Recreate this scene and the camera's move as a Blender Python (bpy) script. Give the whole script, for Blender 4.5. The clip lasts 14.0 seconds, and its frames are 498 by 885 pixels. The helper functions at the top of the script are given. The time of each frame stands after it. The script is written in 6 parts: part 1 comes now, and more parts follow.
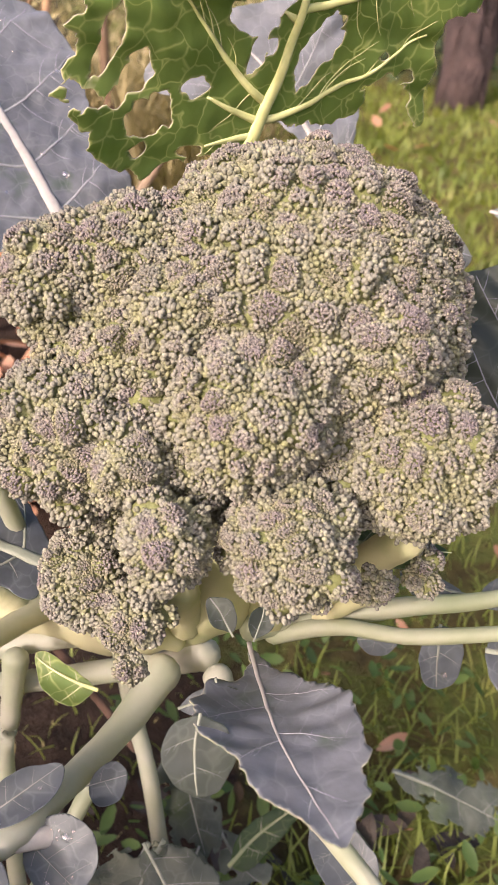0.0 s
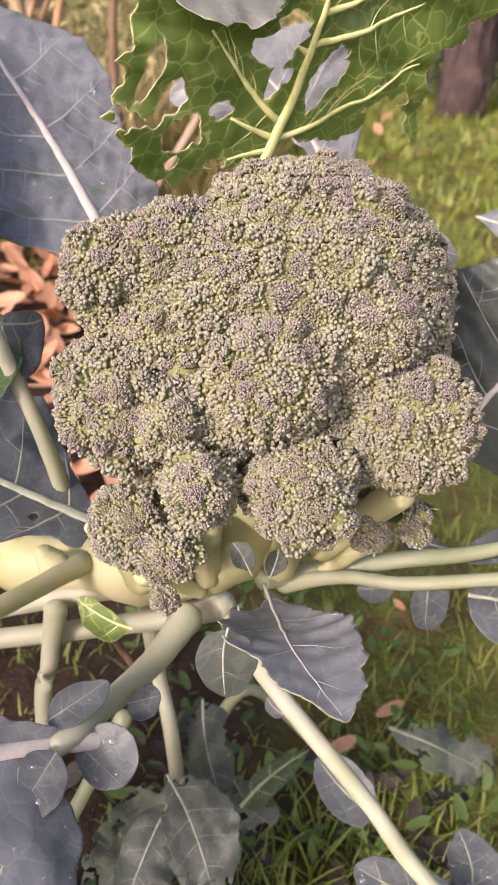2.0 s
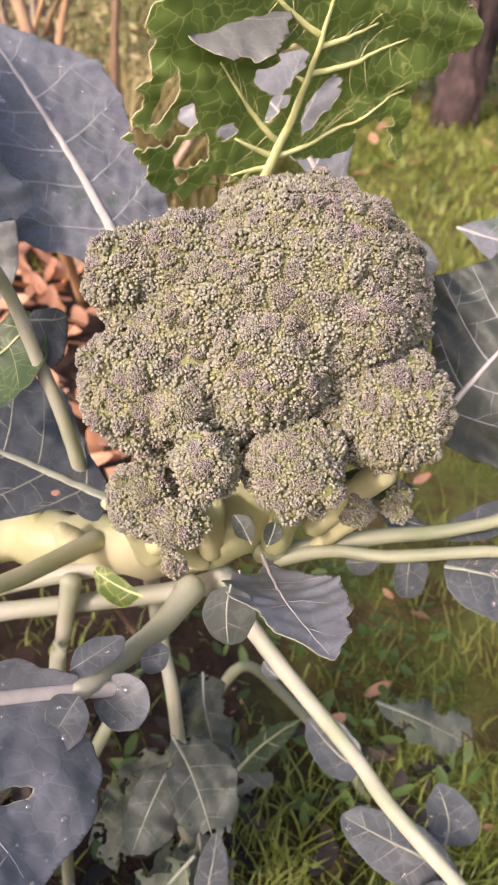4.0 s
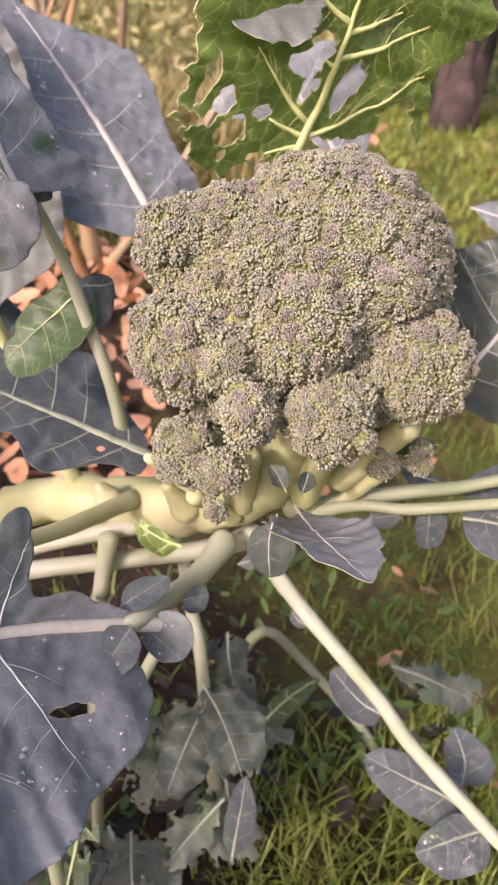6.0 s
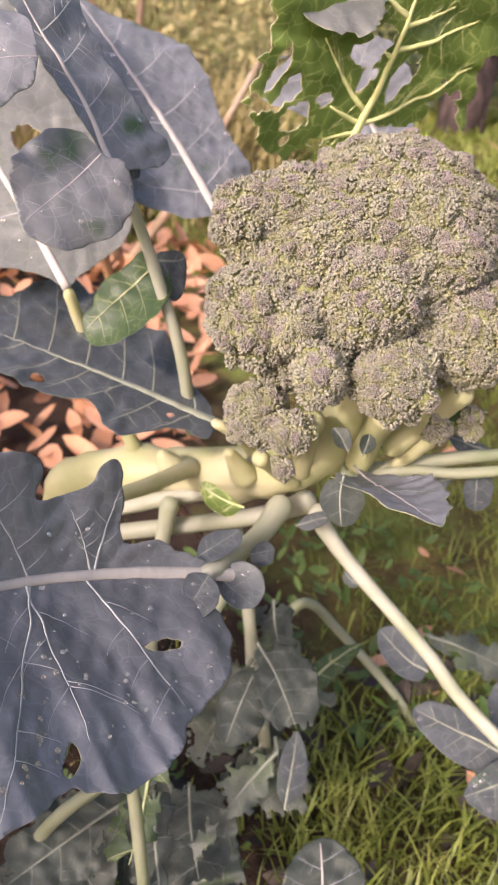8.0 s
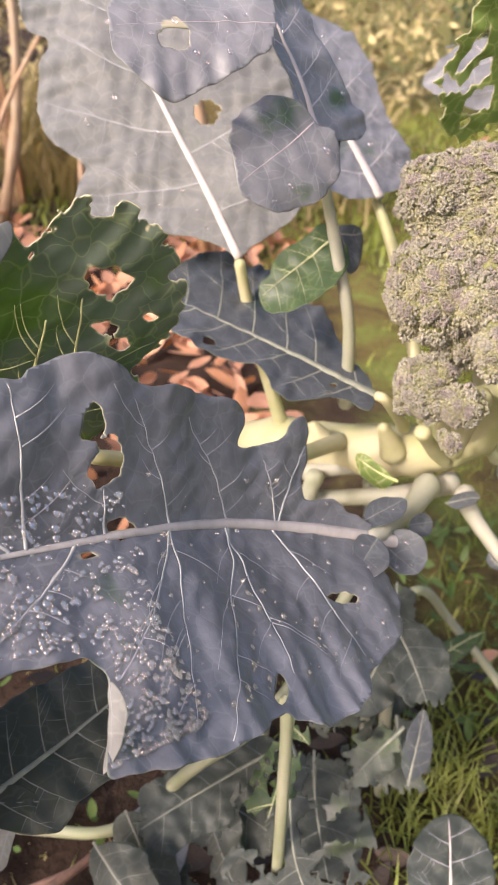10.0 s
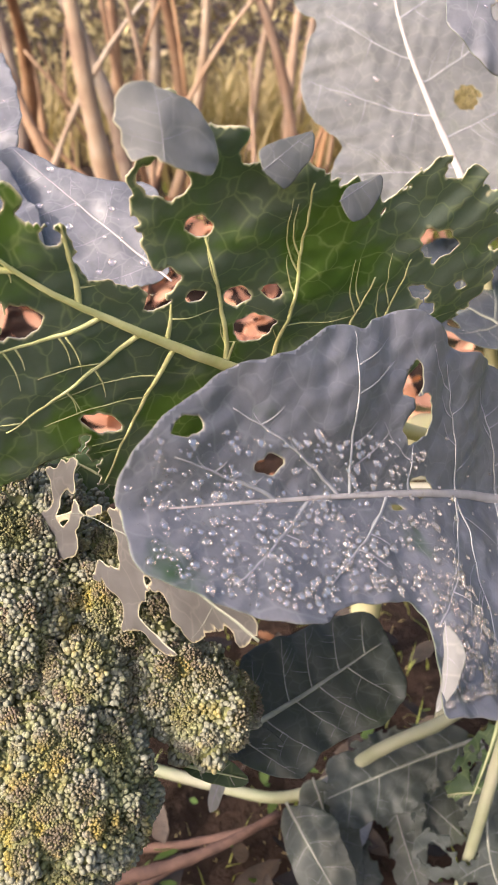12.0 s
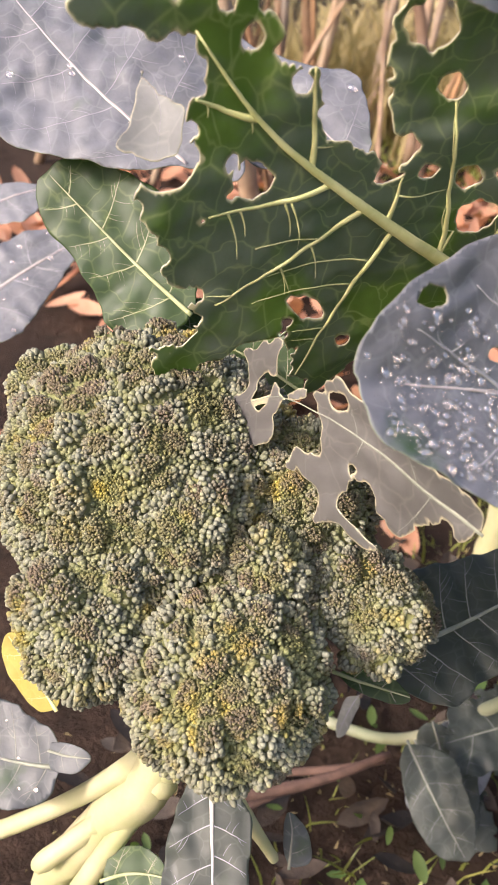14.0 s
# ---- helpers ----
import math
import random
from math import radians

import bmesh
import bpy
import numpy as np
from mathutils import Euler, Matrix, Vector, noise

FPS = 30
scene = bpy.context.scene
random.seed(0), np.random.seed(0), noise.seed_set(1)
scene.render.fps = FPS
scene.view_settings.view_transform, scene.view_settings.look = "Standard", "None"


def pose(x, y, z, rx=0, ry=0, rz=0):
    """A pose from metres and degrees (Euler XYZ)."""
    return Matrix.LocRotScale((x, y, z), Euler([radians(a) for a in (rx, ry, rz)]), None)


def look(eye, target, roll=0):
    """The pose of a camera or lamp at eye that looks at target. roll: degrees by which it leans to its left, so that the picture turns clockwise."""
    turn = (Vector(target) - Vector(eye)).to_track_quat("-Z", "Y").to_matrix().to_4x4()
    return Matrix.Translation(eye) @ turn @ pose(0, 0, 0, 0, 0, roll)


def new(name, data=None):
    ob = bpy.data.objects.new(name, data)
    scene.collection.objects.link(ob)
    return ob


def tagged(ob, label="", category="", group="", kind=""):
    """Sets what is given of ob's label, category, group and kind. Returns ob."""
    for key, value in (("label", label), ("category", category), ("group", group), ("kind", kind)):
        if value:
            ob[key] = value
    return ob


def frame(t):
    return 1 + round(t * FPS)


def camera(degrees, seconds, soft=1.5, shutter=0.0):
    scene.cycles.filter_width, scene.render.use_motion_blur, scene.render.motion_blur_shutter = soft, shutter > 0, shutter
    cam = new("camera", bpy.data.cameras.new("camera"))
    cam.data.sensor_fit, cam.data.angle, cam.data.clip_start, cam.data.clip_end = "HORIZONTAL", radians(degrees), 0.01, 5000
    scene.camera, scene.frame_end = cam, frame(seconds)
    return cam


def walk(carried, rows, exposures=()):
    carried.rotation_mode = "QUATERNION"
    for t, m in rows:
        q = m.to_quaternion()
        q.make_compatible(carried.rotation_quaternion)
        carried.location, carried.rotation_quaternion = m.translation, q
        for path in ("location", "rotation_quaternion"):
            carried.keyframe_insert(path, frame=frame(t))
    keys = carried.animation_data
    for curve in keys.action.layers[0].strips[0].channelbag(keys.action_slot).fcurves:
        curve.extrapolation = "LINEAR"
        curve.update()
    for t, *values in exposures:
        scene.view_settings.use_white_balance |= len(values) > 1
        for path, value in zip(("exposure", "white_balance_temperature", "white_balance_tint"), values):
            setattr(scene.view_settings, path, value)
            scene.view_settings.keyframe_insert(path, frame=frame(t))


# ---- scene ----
cam = camera(34.6, 14.0)
cam.data.dof.use_dof = True
cam.data.dof.focus_distance = 0.37
cam.data.dof.aperture_fstop = 22.0
METRES, EYE, TILT, LEAN, TURN = 0.5, 0.70, -32.0, 0.0, 0.0
ROWS = [
    (0.0, 0.0, 0.0, 0.0, 0.0, 0.0, -0.0),
    (0.5, 0.0025, -0.03, 0.0049, 0.06, 0.11, -0.1),
    (1.0, 0.0045, -0.0576, -0.0203, 0.09, 0.19, -0.25),
    (1.5, -0.0048, -0.1096, -0.0283, 0.01, 0.28, -0.19),
    (2.0, -0.0169, -0.129, -0.0389, 0.07, 0.37, -0.24),
    (2.5, -0.0185, -0.1524, -0.0416, -0.01, 0.47, -0.35),
    (5.0, -0.0422, -0.2892, -0.0934, -0.42, 0.91, -0.73),
    (5.5, -0.0579, -0.2998, -0.1233, -0.45, 0.98, -0.73),
    (6.0, -0.073, -0.31, -0.1294, -0.58, 1.1, -0.7),
    (6.5, -0.0894, -0.3265, -0.1402, -0.75, 1.16, -0.73),
    (7.0, -0.1174, -0.3458, -0.1561, -0.73, 1.2, -0.73),
    (9.5, -0.2596, -0.413, -0.2317, 1.68, 1.58, -3.15),
    (10.0, -0.3148, -0.4153, -0.2499, 3.31, 1.6, -4.8),
    (10.5, -0.3455, -0.4229, -0.2618, 5.22, 1.5, -6.16),
    (11.0, -0.3858, -0.4479, -0.2723, 6.91, 1.34, -7.25),
    (11.5, -0.4397, -0.4464, -0.2916, 9.19, 1.02, -8.9),
    (12.0, -0.4858, -0.4549, -0.3164, 11.27, 0.68, -10.74),
    (12.5, -0.5166, -0.4462, -0.3471, 13.43, -0.12, -12.58),
    (13.0, -0.5403, -0.4406, -0.3693, 15.4, -1.44, -13.97),
    (13.5, -0.5653, -0.4392, -0.3943, 16.22, -2.53, -15.08),
    (14.0, -0.5806, -0.4438, -0.4022, 17.17, -3.33, -15.58),
]
walk(cam, [(t, pose(0, 0, EYE, TILT, LEAN, TURN) @ pose(METRES * x, METRES * y, METRES * z, 90 + pitch, roll, yaw)) for t, x, y, z, yaw, pitch, roll in ROWS],
     exposures=((0.0, 0.78, 5850, 20), (7.0, 0.80, 5850, 21), (10.5, 0.94, 5850, 20), (12.5, 0.98, 5800, 19), (14.0, 0.90, 5750, 18)))

# ---- light: hazy warm sun from the left and behind, open sky ----
SUN = Vector((-0.47, -0.64, 0.52)).normalized()
world = bpy.data.worlds.new("world")
scene.world = world
world.use_nodes = True
nt = world.node_tree
sky = nt.nodes.new("ShaderNodeTexSky")
sky.sky_type = "NISHITA"
sky.sun_disc = False
sky.sun_elevation = math.asin(SUN.z)
sky.sun_rotation = math.atan2(SUN.x, SUN.y)
sky.dust_density = 9.0
sky.ozone_density = 0.3
sky.air_density = 1.3
bg = nt.nodes["Background"]
bg.inputs[1].default_value = 0.175
nt.links.new(sky.outputs[0], bg.inputs[0])
lamp = bpy.data.lights.new("sun", "SUN")
lamp.energy = 2.4
lamp.angle = radians(4)
lamp.color = (1.0, 0.86, 0.68)
sun = new("sun", lamp)
sun.matrix_world = look((0, 0, 5), tuple(Vector((0, 0, 5)) - SUN))


# ---- materials ----
def material(name, rough=0.6, spec=0.5):
    m = bpy.data.materials.new(name)
    m.use_nodes = True
    t = m.node_tree
    b = t.nodes["Principled BSDF"]
    b.inputs["Roughness"].default_value = rough
    b.inputs["Specular IOR Level"].default_value = spec
    return m, t, b


def node(t, kind, **values):
    n = t.nodes.new(kind)
    for key, value in values.items():
        n.inputs[key.replace("_", " ")].default_value = value
    return n


def ramp(t, source, stops):
    r = t.nodes.new("ShaderNodeValToRGB")
    el = r.color_ramp.elements
    while len(el) < len(stops):
        el.new(0.5)
    for e, (p, c) in zip(el, stops):
        e.position = p
        e.color = (*c, 1) if len(c) == 3 else c
    t.links.new(source, r.inputs[0])
    return r.outputs[0]


def mix(t, fac, a, b, mode="MIX"):
    m = t.nodes.new("ShaderNodeMix")
    m.data_type = "RGBA"
    m.blend_type = mode
    for sock, v in ((m.inputs[0], fac), (m.inputs[6], a), (m.inputs[7], b)):
        if isinstance(v, (int, float)):
            sock.default_value = v
        elif isinstance(v, tuple):
            sock.default_value = (*v, 1)
        else:
            t.links.new(v, sock)
    return m.outputs[2]


def tex_noise(t, scale, detail=3.0, rough=0.55, vec=None):
    n = node(t, "ShaderNodeTexNoise", Scale=scale, Detail=detail, Roughness=rough)
    if vec is not None:
        t.links.new(vec, n.inputs["Vector"])
    return n.outputs[0]


def coords(t):
    return t.nodes.new("ShaderNodeTexCoord").outputs["Object"]


def bump(t, b, height, strength, distance):
    n = node(t, "ShaderNodeBump", Strength=strength, Distance=distance)
    t.links.new(height, n.inputs["Height"])
    t.links.new(n.outputs[0], b.inputs["Normal"])
    return n.outputs[0]


CREAM = (0.62, 0.55, 0.34)


def leaf_material(name, bloom, bare, vein, through_colour, through_amount, rough, patches, net_show=0.16):
    """A brassica leaf: waxy bloom over green, rubbed bare in patches, a fine net of veins, light coming through it."""
    m, t, b = material(name, rough, 0.4)
    co = coords(t)
    uv = t.nodes.new("ShaderNodeUVMap").outputs[0]
    big = tex_noise(t, 14, 3, 0.5, co)
    fine = tex_noise(t, 160, 4, 0.6, co)
    wear = ramp(t, tex_noise(t, 15, 4, 0.6, co), ((patches, (0, 0, 0)), (min(patches + 0.10, 1), (1, 1, 1))))
    base = mix(t, ramp(t, big, ((0.3, (0, 0, 0)), (0.7, (1, 1, 1)))), bloom, tuple(0.68 * v for v in bloom))
    base = mix(t, wear, base, bare)
    grain = ramp(t, fine, ((0.25, (0.78, 0.78, 0.78)), (0.75, (1.15, 1.15, 1.15))))
    base = mix(t, 1.0, base, grain, "MULTIPLY")
    net = node(t, "ShaderNodeTexVoronoi", Scale=80.0)
    net.feature = "DISTANCE_TO_EDGE"
    warp = mix(t, 0.015, uv, tex_noise(t, 60, 2, 0.5, uv))
    t.links.new(warp, net.inputs["Vector"])
    net_line = ramp(t, net.outputs["Distance"], ((0.0, (net_show,) * 3), (0.055, (0, 0, 0))))
    base = mix(t, net_line, base, tuple(0.45 * a + 0.55 * v for a, v in zip(bloom, vein)))
    rim = t.nodes.new("ShaderNodeAttribute")
    rim.attribute_name = "rim"
    base = mix(t, ramp(t, rim.outputs["Fac"], ((0.35, (0, 0, 0)), (0.85, (1, 1, 1)))), base, CREAM)
    t.links.new(base, b.inputs["Base Color"])
    h = mix(t, 0.35, net.outputs["Distance"], fine)
    normal = bump(t, b, h, 0.45, 0.0012)
    t.links.new(ramp(t, fine, ((0.2, (rough * 0.75,) * 3), (0.8, (min(1, rough * 1.2),) * 3))), b.inputs["Roughness"])
    tr = node(t, "ShaderNodeBsdfTranslucent")
    t.links.new(mix(t, net_line, through_colour, tuple(min(1, 1.5 * v + 0.05) for v in through_colour)), tr.inputs["Color"])
    t.links.new(normal, tr.inputs["Normal"])
    ms = t.nodes.new("ShaderNodeMixShader")
    ms.inputs[0].default_value = through_amount
    t.links.new(b.outputs[0], ms.inputs[1])
    t.links.new(tr.outputs[0], ms.inputs[2])
    t.links.new(ms.outputs[0], t.nodes["Material Output"].inputs[0])
    return m


BLUE_TOP = leaf_material("waxy_leaf", (0.195, 0.196, 0.222), (0.050, 0.085, 0.040), (0.46, 0.48, 0.46), (0.20, 0.36, 0.10), 0.22, 0.40, 0.61, 0.2)
# Waxy leaf with a darker base, offsetting the sun its blades catch.
SLATE_TOP = leaf_material("shade_tinted_leaf", (0.078, 0.083, 0.096), (0.04, 0.07, 0.03), (0.32, 0.34, 0.32), (0.16, 0.28, 0.08), 0.2, 0.48, 0.62, 0.2)
PALE_TOP = leaf_material("pale_leaf", (0.200, 0.200, 0.204), (0.12, 0.15, 0.09), (0.46, 0.46, 0.38), (0.36, 0.42, 0.22), 0.30, 0.5, 0.66, 0.22)
GREEN_TOP = leaf_material("green_leaf", (0.135, 0.162, 0.132), (0.095, 0.165, 0.032), (0.56, 0.60, 0.20), (0.46, 0.64, 0.12), 0.32, 0.36, 0.51, 0.4)
# Green leaf with backlight put into a brighter base colour.
LIME_TOP = leaf_material("backlight_toned_leaf", (0.21, 0.29, 0.085), (0.15, 0.19, 0.11), (0.60, 0.62, 0.26), (0.62, 0.76, 0.16), 0.50, 0.42, 0.56, 0.9)
DARK_TOP = leaf_material("dark_green_leaf", (0.042, 0.072, 0.026), (0.10, 0.12, 0.09), (0.36, 0.42, 0.12), (0.20, 0.36, 0.05), 0.3, 0.5, 0.6, 0.3)
# Low leaf darkened in its colour for shade; ASH_TOP is its lit tone.
SHADE_DARK_TOP = leaf_material("shade_darkened_leaf", (0.042, 0.049, 0.045), (0.035, 0.05, 0.022), (0.24, 0.26, 0.20), (0.22, 0.30, 0.10), 0.25, 0.5, 0.6)
ASH_TOP = leaf_material("ashen_leaf", (0.115, 0.124, 0.100), (0.09, 0.11, 0.06), (0.30, 0.31, 0.26), (0.22, 0.30, 0.12), 0.25, 0.5, 0.56)
WITHERED_TOP = leaf_material("withered_leaf", (0.108, 0.103, 0.100), (0.08, 0.08, 0.06), (0.22, 0.20, 0.17), (0.30, 0.28, 0.18), 0.25, 0.55, 0.62, 0.25)
UNDER = leaf_material("leaf_underside", (0.17, 0.21, 0.17), (0.09, 0.13, 0.06), (0.42, 0.46, 0.34), (0.26, 0.42, 0.10), 0.35, 0.55, 0.66)
YELLOW_TOP = leaf_material("yellowing_leaf", (0.52, 0.44, 0.10), (0.60, 0.30, 0.08), (0.55, 0.50, 0.22), (0.6, 0.5, 0.1), 0.35, 0.45, 0.6)


def plain(name, stops, scale, rough, bump_scale, bump_strength, bump_distance, through_colour=None, island=0.0, tone=None):
    m, t, b = material(name, rough, 0.4)
    co = coords(t)
    c = ramp(t, tex_noise(t, scale, 4, 0.6, co), stops)
    if island:
        g = t.nodes.new("ShaderNodeNewGeometry").outputs["Random Per Island"]
        c = mix(t, 1.0, c, ramp(t, g, ((0.0, (1 - island,) * 3), (1.0, (1 + island,) * 3))), "MULTIPLY")
    if tone:
        g = t.nodes.new("ShaderNodeObjectInfo").outputs["Random"]
        c = mix(t, 1.0, c, ramp(t, g, tone), "MULTIPLY")
    t.links.new(c, b.inputs["Base Color"])
    bump(t, b, tex_noise(t, bump_scale, 4, 0.6, co), bump_strength, bump_distance)
    if through_colour:
        tr = node(t, "ShaderNodeBsdfTranslucent", Color=(*through_colour, 1))
        ms = t.nodes.new("ShaderNodeMixShader")
        ms.inputs[0].default_value = 0.35
        t.links.new(b.outputs[0], ms.inputs[1])
        t.links.new(tr.outputs[0], ms.inputs[2])
        t.links.new(ms.outputs[0], t.nodes["Material Output"].inputs[0])
    return m


RIM = plain("callused_edge", ((0.3, (0.42, 0.40, 0.28)), (0.7, (0.56, 0.52, 0.38))), 300, 0.7, 600, 0.3, 0.0005)
VEIN = plain("leaf_vein", ((0.3, (0.25, 0.26, 0.25)), (0.7, (0.33, 0.33, 0.32))), 120, 0.5, 500, 0.2, 0.0004)
RIB = plain("leaf_midrib", ((0.3, (0.35, 0.32, 0.29)), (0.7, (0.44, 0.40, 0.37))), 120, 0.5, 500, 0.2, 0.0004)
VEIN_GREEN = plain("green_vein", ((0.3, (0.26, 0.30, 0.13)), (0.7, (0.38, 0.40, 0.20))), 120, 0.5, 500, 0.2, 0.0004)
VEIN_DULL = plain("dull_vein", ((0.3, (0.15, 0.16, 0.12)), (0.7, (0.24, 0.25, 0.19))), 120, 0.5, 500, 0.2, 0.0004)
VEIN_YELLOW = plain("yellow_vein", ((0.3, (0.56, 0.57, 0.22)), (0.7, (0.68, 0.66, 0.32))), 120, 0.5, 500, 0.2, 0.0004)
STALK = plain("broccoli_stalk", ((0.25, (0.40, 0.43, 0.19)), (0.55, (0.58, 0.54, 0.33)), (0.8, (0.66, 0.60, 0.43))), 22, 0.45, 140, 0.35, 0.0015, (0.5, 0.5, 0.2))
PALE_STEM = plain("pale_cream_stem", ((0.25, (0.34, 0.36, 0.24)), (0.55, (0.45, 0.44, 0.35)), (0.8, (0.53, 0.50, 0.44))), 22, 0.5, 140, 0.35, 0.0012, (0.45, 0.47, 0.25))
STEM = plain("pale_green_stem", ((0.25, (0.22, 0.25, 0.14)), (0.55, (0.34, 0.34, 0.24)), (0.8, (0.44, 0.42, 0.33))), 22, 0.5, 140, 0.35, 0.0012, (0.4, 0.45, 0.2))
FLESH = plain("floret_flesh", ((0.3, (0.10, 0.105, 0.035)), (0.7, (0.18, 0.185, 0.065))), 120, 0.7, 400, 0.4, 0.001)
SOIL_BARK = plain("twig_bark", ((0.3, (0.07, 0.04, 0.03)), (0.7, (0.15, 0.085, 0.06))), 60, 0.8, 220, 0.6, 0.002)
# Rotten brown, taken darker still to carry the shade under the plants.
ROT = plain("shaded_rotting_leaf", ((0.3, (0.016, 0.012, 0.009)), (0.7, (0.05, 0.034, 0.023))), 60, 0.7, 220, 0.6, 0.002, None, 0.5)
DRY = plain("dry_stalk_skin", ((0.25, (0.18, 0.11, 0.08)), (0.5, (0.32, 0.24, 0.17)), (0.8, (0.42, 0.37, 0.32))), 9, 0.8, 150, 0.5, 0.002, tone=((0.0, (0.35, 0.3, 0.28)), (0.3, (1.0, 0.75, 0.5)), (0.6, (0.7, 0.75, 0.8)), (0.8, (0.9, 0.7, 0.52)), (1.0, (0.9, 0.9, 0.85))))
BARK = plain("tree_bark", ((0.3, (0.03, 0.02, 0.02)), (0.7, (0.085, 0.055, 0.052))), 14, 0.9, 40, 1.0, 0.02)
LITTER = plain("fallen_leaf", ((0.25, (0.36, 0.17, 0.10)), (0.55, (0.53, 0.29, 0.18)), (0.8, (0.60, 0.41, 0.29))), 25, 0.7, 120, 0.4, 0.002, (0.5, 0.2, 0.06), 0.3)
BRUSH = plain("dry_brush", ((0.3, (0.17, 0.14, 0.06)), (0.55, (0.32, 0.27, 0.13)), (0.8, (0.46, 0.37, 0.26))), 2.5, 0.7, 40, 0.5, 0.01, None, 0.45)
HEDGE = plain("hedge_leaf", ((0.3, (0.018, 0.030, 0.012)), (0.7, (0.05, 0.075, 0.025))), 3, 0.6, 40, 0.5, 0.01, None, 0.4)
REED = plain("dry_grass", ((0.3, (0.20, 0.17, 0.06)), (0.7, (0.40, 0.31, 0.16))), 3, 0.7, 40, 0.3, 0.004, (0.4, 0.32, 0.1), 0.35)
GRASS = plain("grass_blade", ((0.3, (0.07, 0.105, 0.014)), (0.55, (0.175, 0.20, 0.036)), (0.8, (0.29, 0.23, 0.08))), 5, 0.5, 200, 0.2, 0.001, (0.38, 0.42, 0.05), 0.35)
WEED = plain("weed_leaf", ((0.3, (0.05, 0.09, 0.02)), (0.7, (0.11, 0.15, 0.04))), 30, 0.5, 200, 0.3, 0.001, (0.2, 0.34, 0.04), 0.35)


def bud_material(name, swollen, tight, tight_green, lime, gold_colour, gold_at):
    """Tight young buds are purplish, swollen ones pale with bloom, those in the creases yellow-green; every bud has its own tone."""
    m, t, b = material(name, 0.6, 0.15)
    co = coords(t)
    island = t.nodes.new("ShaderNodeNewGeometry").outputs["Random Per Island"]
    own = t.nodes.new("ShaderNodeObjectInfo").outputs["Random"]
    both = t.nodes.new("ShaderNodeMath")
    both.operation = "ADD"
    t.links.new(island, both.inputs[0])
    t.links.new(own, both.inputs[1])
    white = t.nodes.new("ShaderNodeTexWhiteNoise")
    white.noise_dimensions = "1D"
    t.links.new(both.outputs[0], white.inputs["W"])
    age = t.nodes.new("ShaderNodeAttribute")
    age.attribute_name = "young"
    fold = t.nodes.new("ShaderNodeAttribute")
    fold.attribute_name = "crease"
    zone = ramp(t, tex_noise(t, 34, 3, 0.6, co), ((0.40, (0, 0, 0)), (0.62, (1, 1, 1))))
    gold = ramp(t, tex_noise(t, 33, 3, 0.7, co), ((gold_at, (0, 0, 0)), (gold_at + 0.12, (1, 1, 1))))
    c = mix(t, ramp(t, age.outputs["Fac"], ((0.15, (0, 0, 0)), (0.75, (1, 1, 1)))), swollen, mix(t, zone, tight, tight_green))
    c = mix(t, ramp(t, fold.outputs["Fac"], ((0.35, (0, 0, 0)), (1.0, (0.7, 0.7, 0.7)))), c, lime)
    c = mix(t, ramp(t, white.outputs["Value"], ((0.82, (0, 0, 0)), (0.88, (0.35, 0.35, 0.35)))), c, lime)
    c = mix(t, mix(t, 0.6, (0, 0, 0), gold), c, gold_colour)
    c = mix(t, 1.0, c, ramp(t, white.outputs["Value"], ((0.0, (0.80, 0.80, 0.80)), (1.0, (1.18, 1.18, 1.18)))), "MULTIPLY")
    c = mix(t, 1.0, c, ramp(t, tex_noise(t, 900, 2, 0.5, co), ((0.3, (0.82, 0.82, 0.82)), (0.7, (1.15, 1.15, 1.15)))), "MULTIPLY")
    t.links.new(c, b.inputs["Base Color"])
    return m


BUD = bud_material("flower_bud", (0.218, 0.205, 0.164), (0.190, 0.158, 0.156), (0.186, 0.168, 0.136), (0.196, 0.192, 0.085), (0.24, 0.21, 0.08), 0.64)
BUD_DARK = bud_material("flower_bud_darker", (0.196, 0.199, 0.148), (0.134, 0.106, 0.074), (0.144, 0.136, 0.066), (0.152, 0.158, 0.047), (0.33, 0.25, 0.03), 0.57)

water = bpy.data.materials.new("water")
water.use_nodes = True
wt = water.node_tree
wt.nodes.remove(wt.nodes["Principled BSDF"])
clear = wt.nodes.new("ShaderNodeBsdfTransparent")
clear.inputs[0].default_value = (1, 1, 1, 1)
shine = wt.nodes.new("ShaderNodeBsdfGlossy")
shine.inputs["Roughness"].default_value = 0.17
shine.inputs["Color"].default_value = (1.0, 0.93, 0.86, 1)
facing = wt.nodes.new("ShaderNodeFresnel")
facing.inputs[0].default_value = 1.9
wmix = wt.nodes.new("ShaderNodeMixShader")
cap = wt.nodes.new("ShaderNodeMath")
cap.operation = "MINIMUM"
cap.inputs[1].default_value = 0.4
wt.links.new(facing.outputs[0], cap.inputs[0])
wt.links.new(cap.outputs[0], wmix.inputs[0])
wt.links.new(clear.outputs[0], wmix.inputs[1])
wt.links.new(shine.outputs[0], wmix.inputs[2])
wt.links.new(wmix.outputs[0], wt.nodes["Material Output"].inputs[0])

# ground: earth under the plants, moss and turf beyond
ground_mat, gt, gb = material("earth_and_turf", 0.95, 0.2)
gco = coords(gt)
earth = ramp(gt, tex_noise(gt, 30, 5, 0.65, gco), ((0.3, (0.018, 0.011, 0.007)), (0.6, (0.045, 0.027, 0.018)), (0.8, (0.09, 0.055, 0.035))))
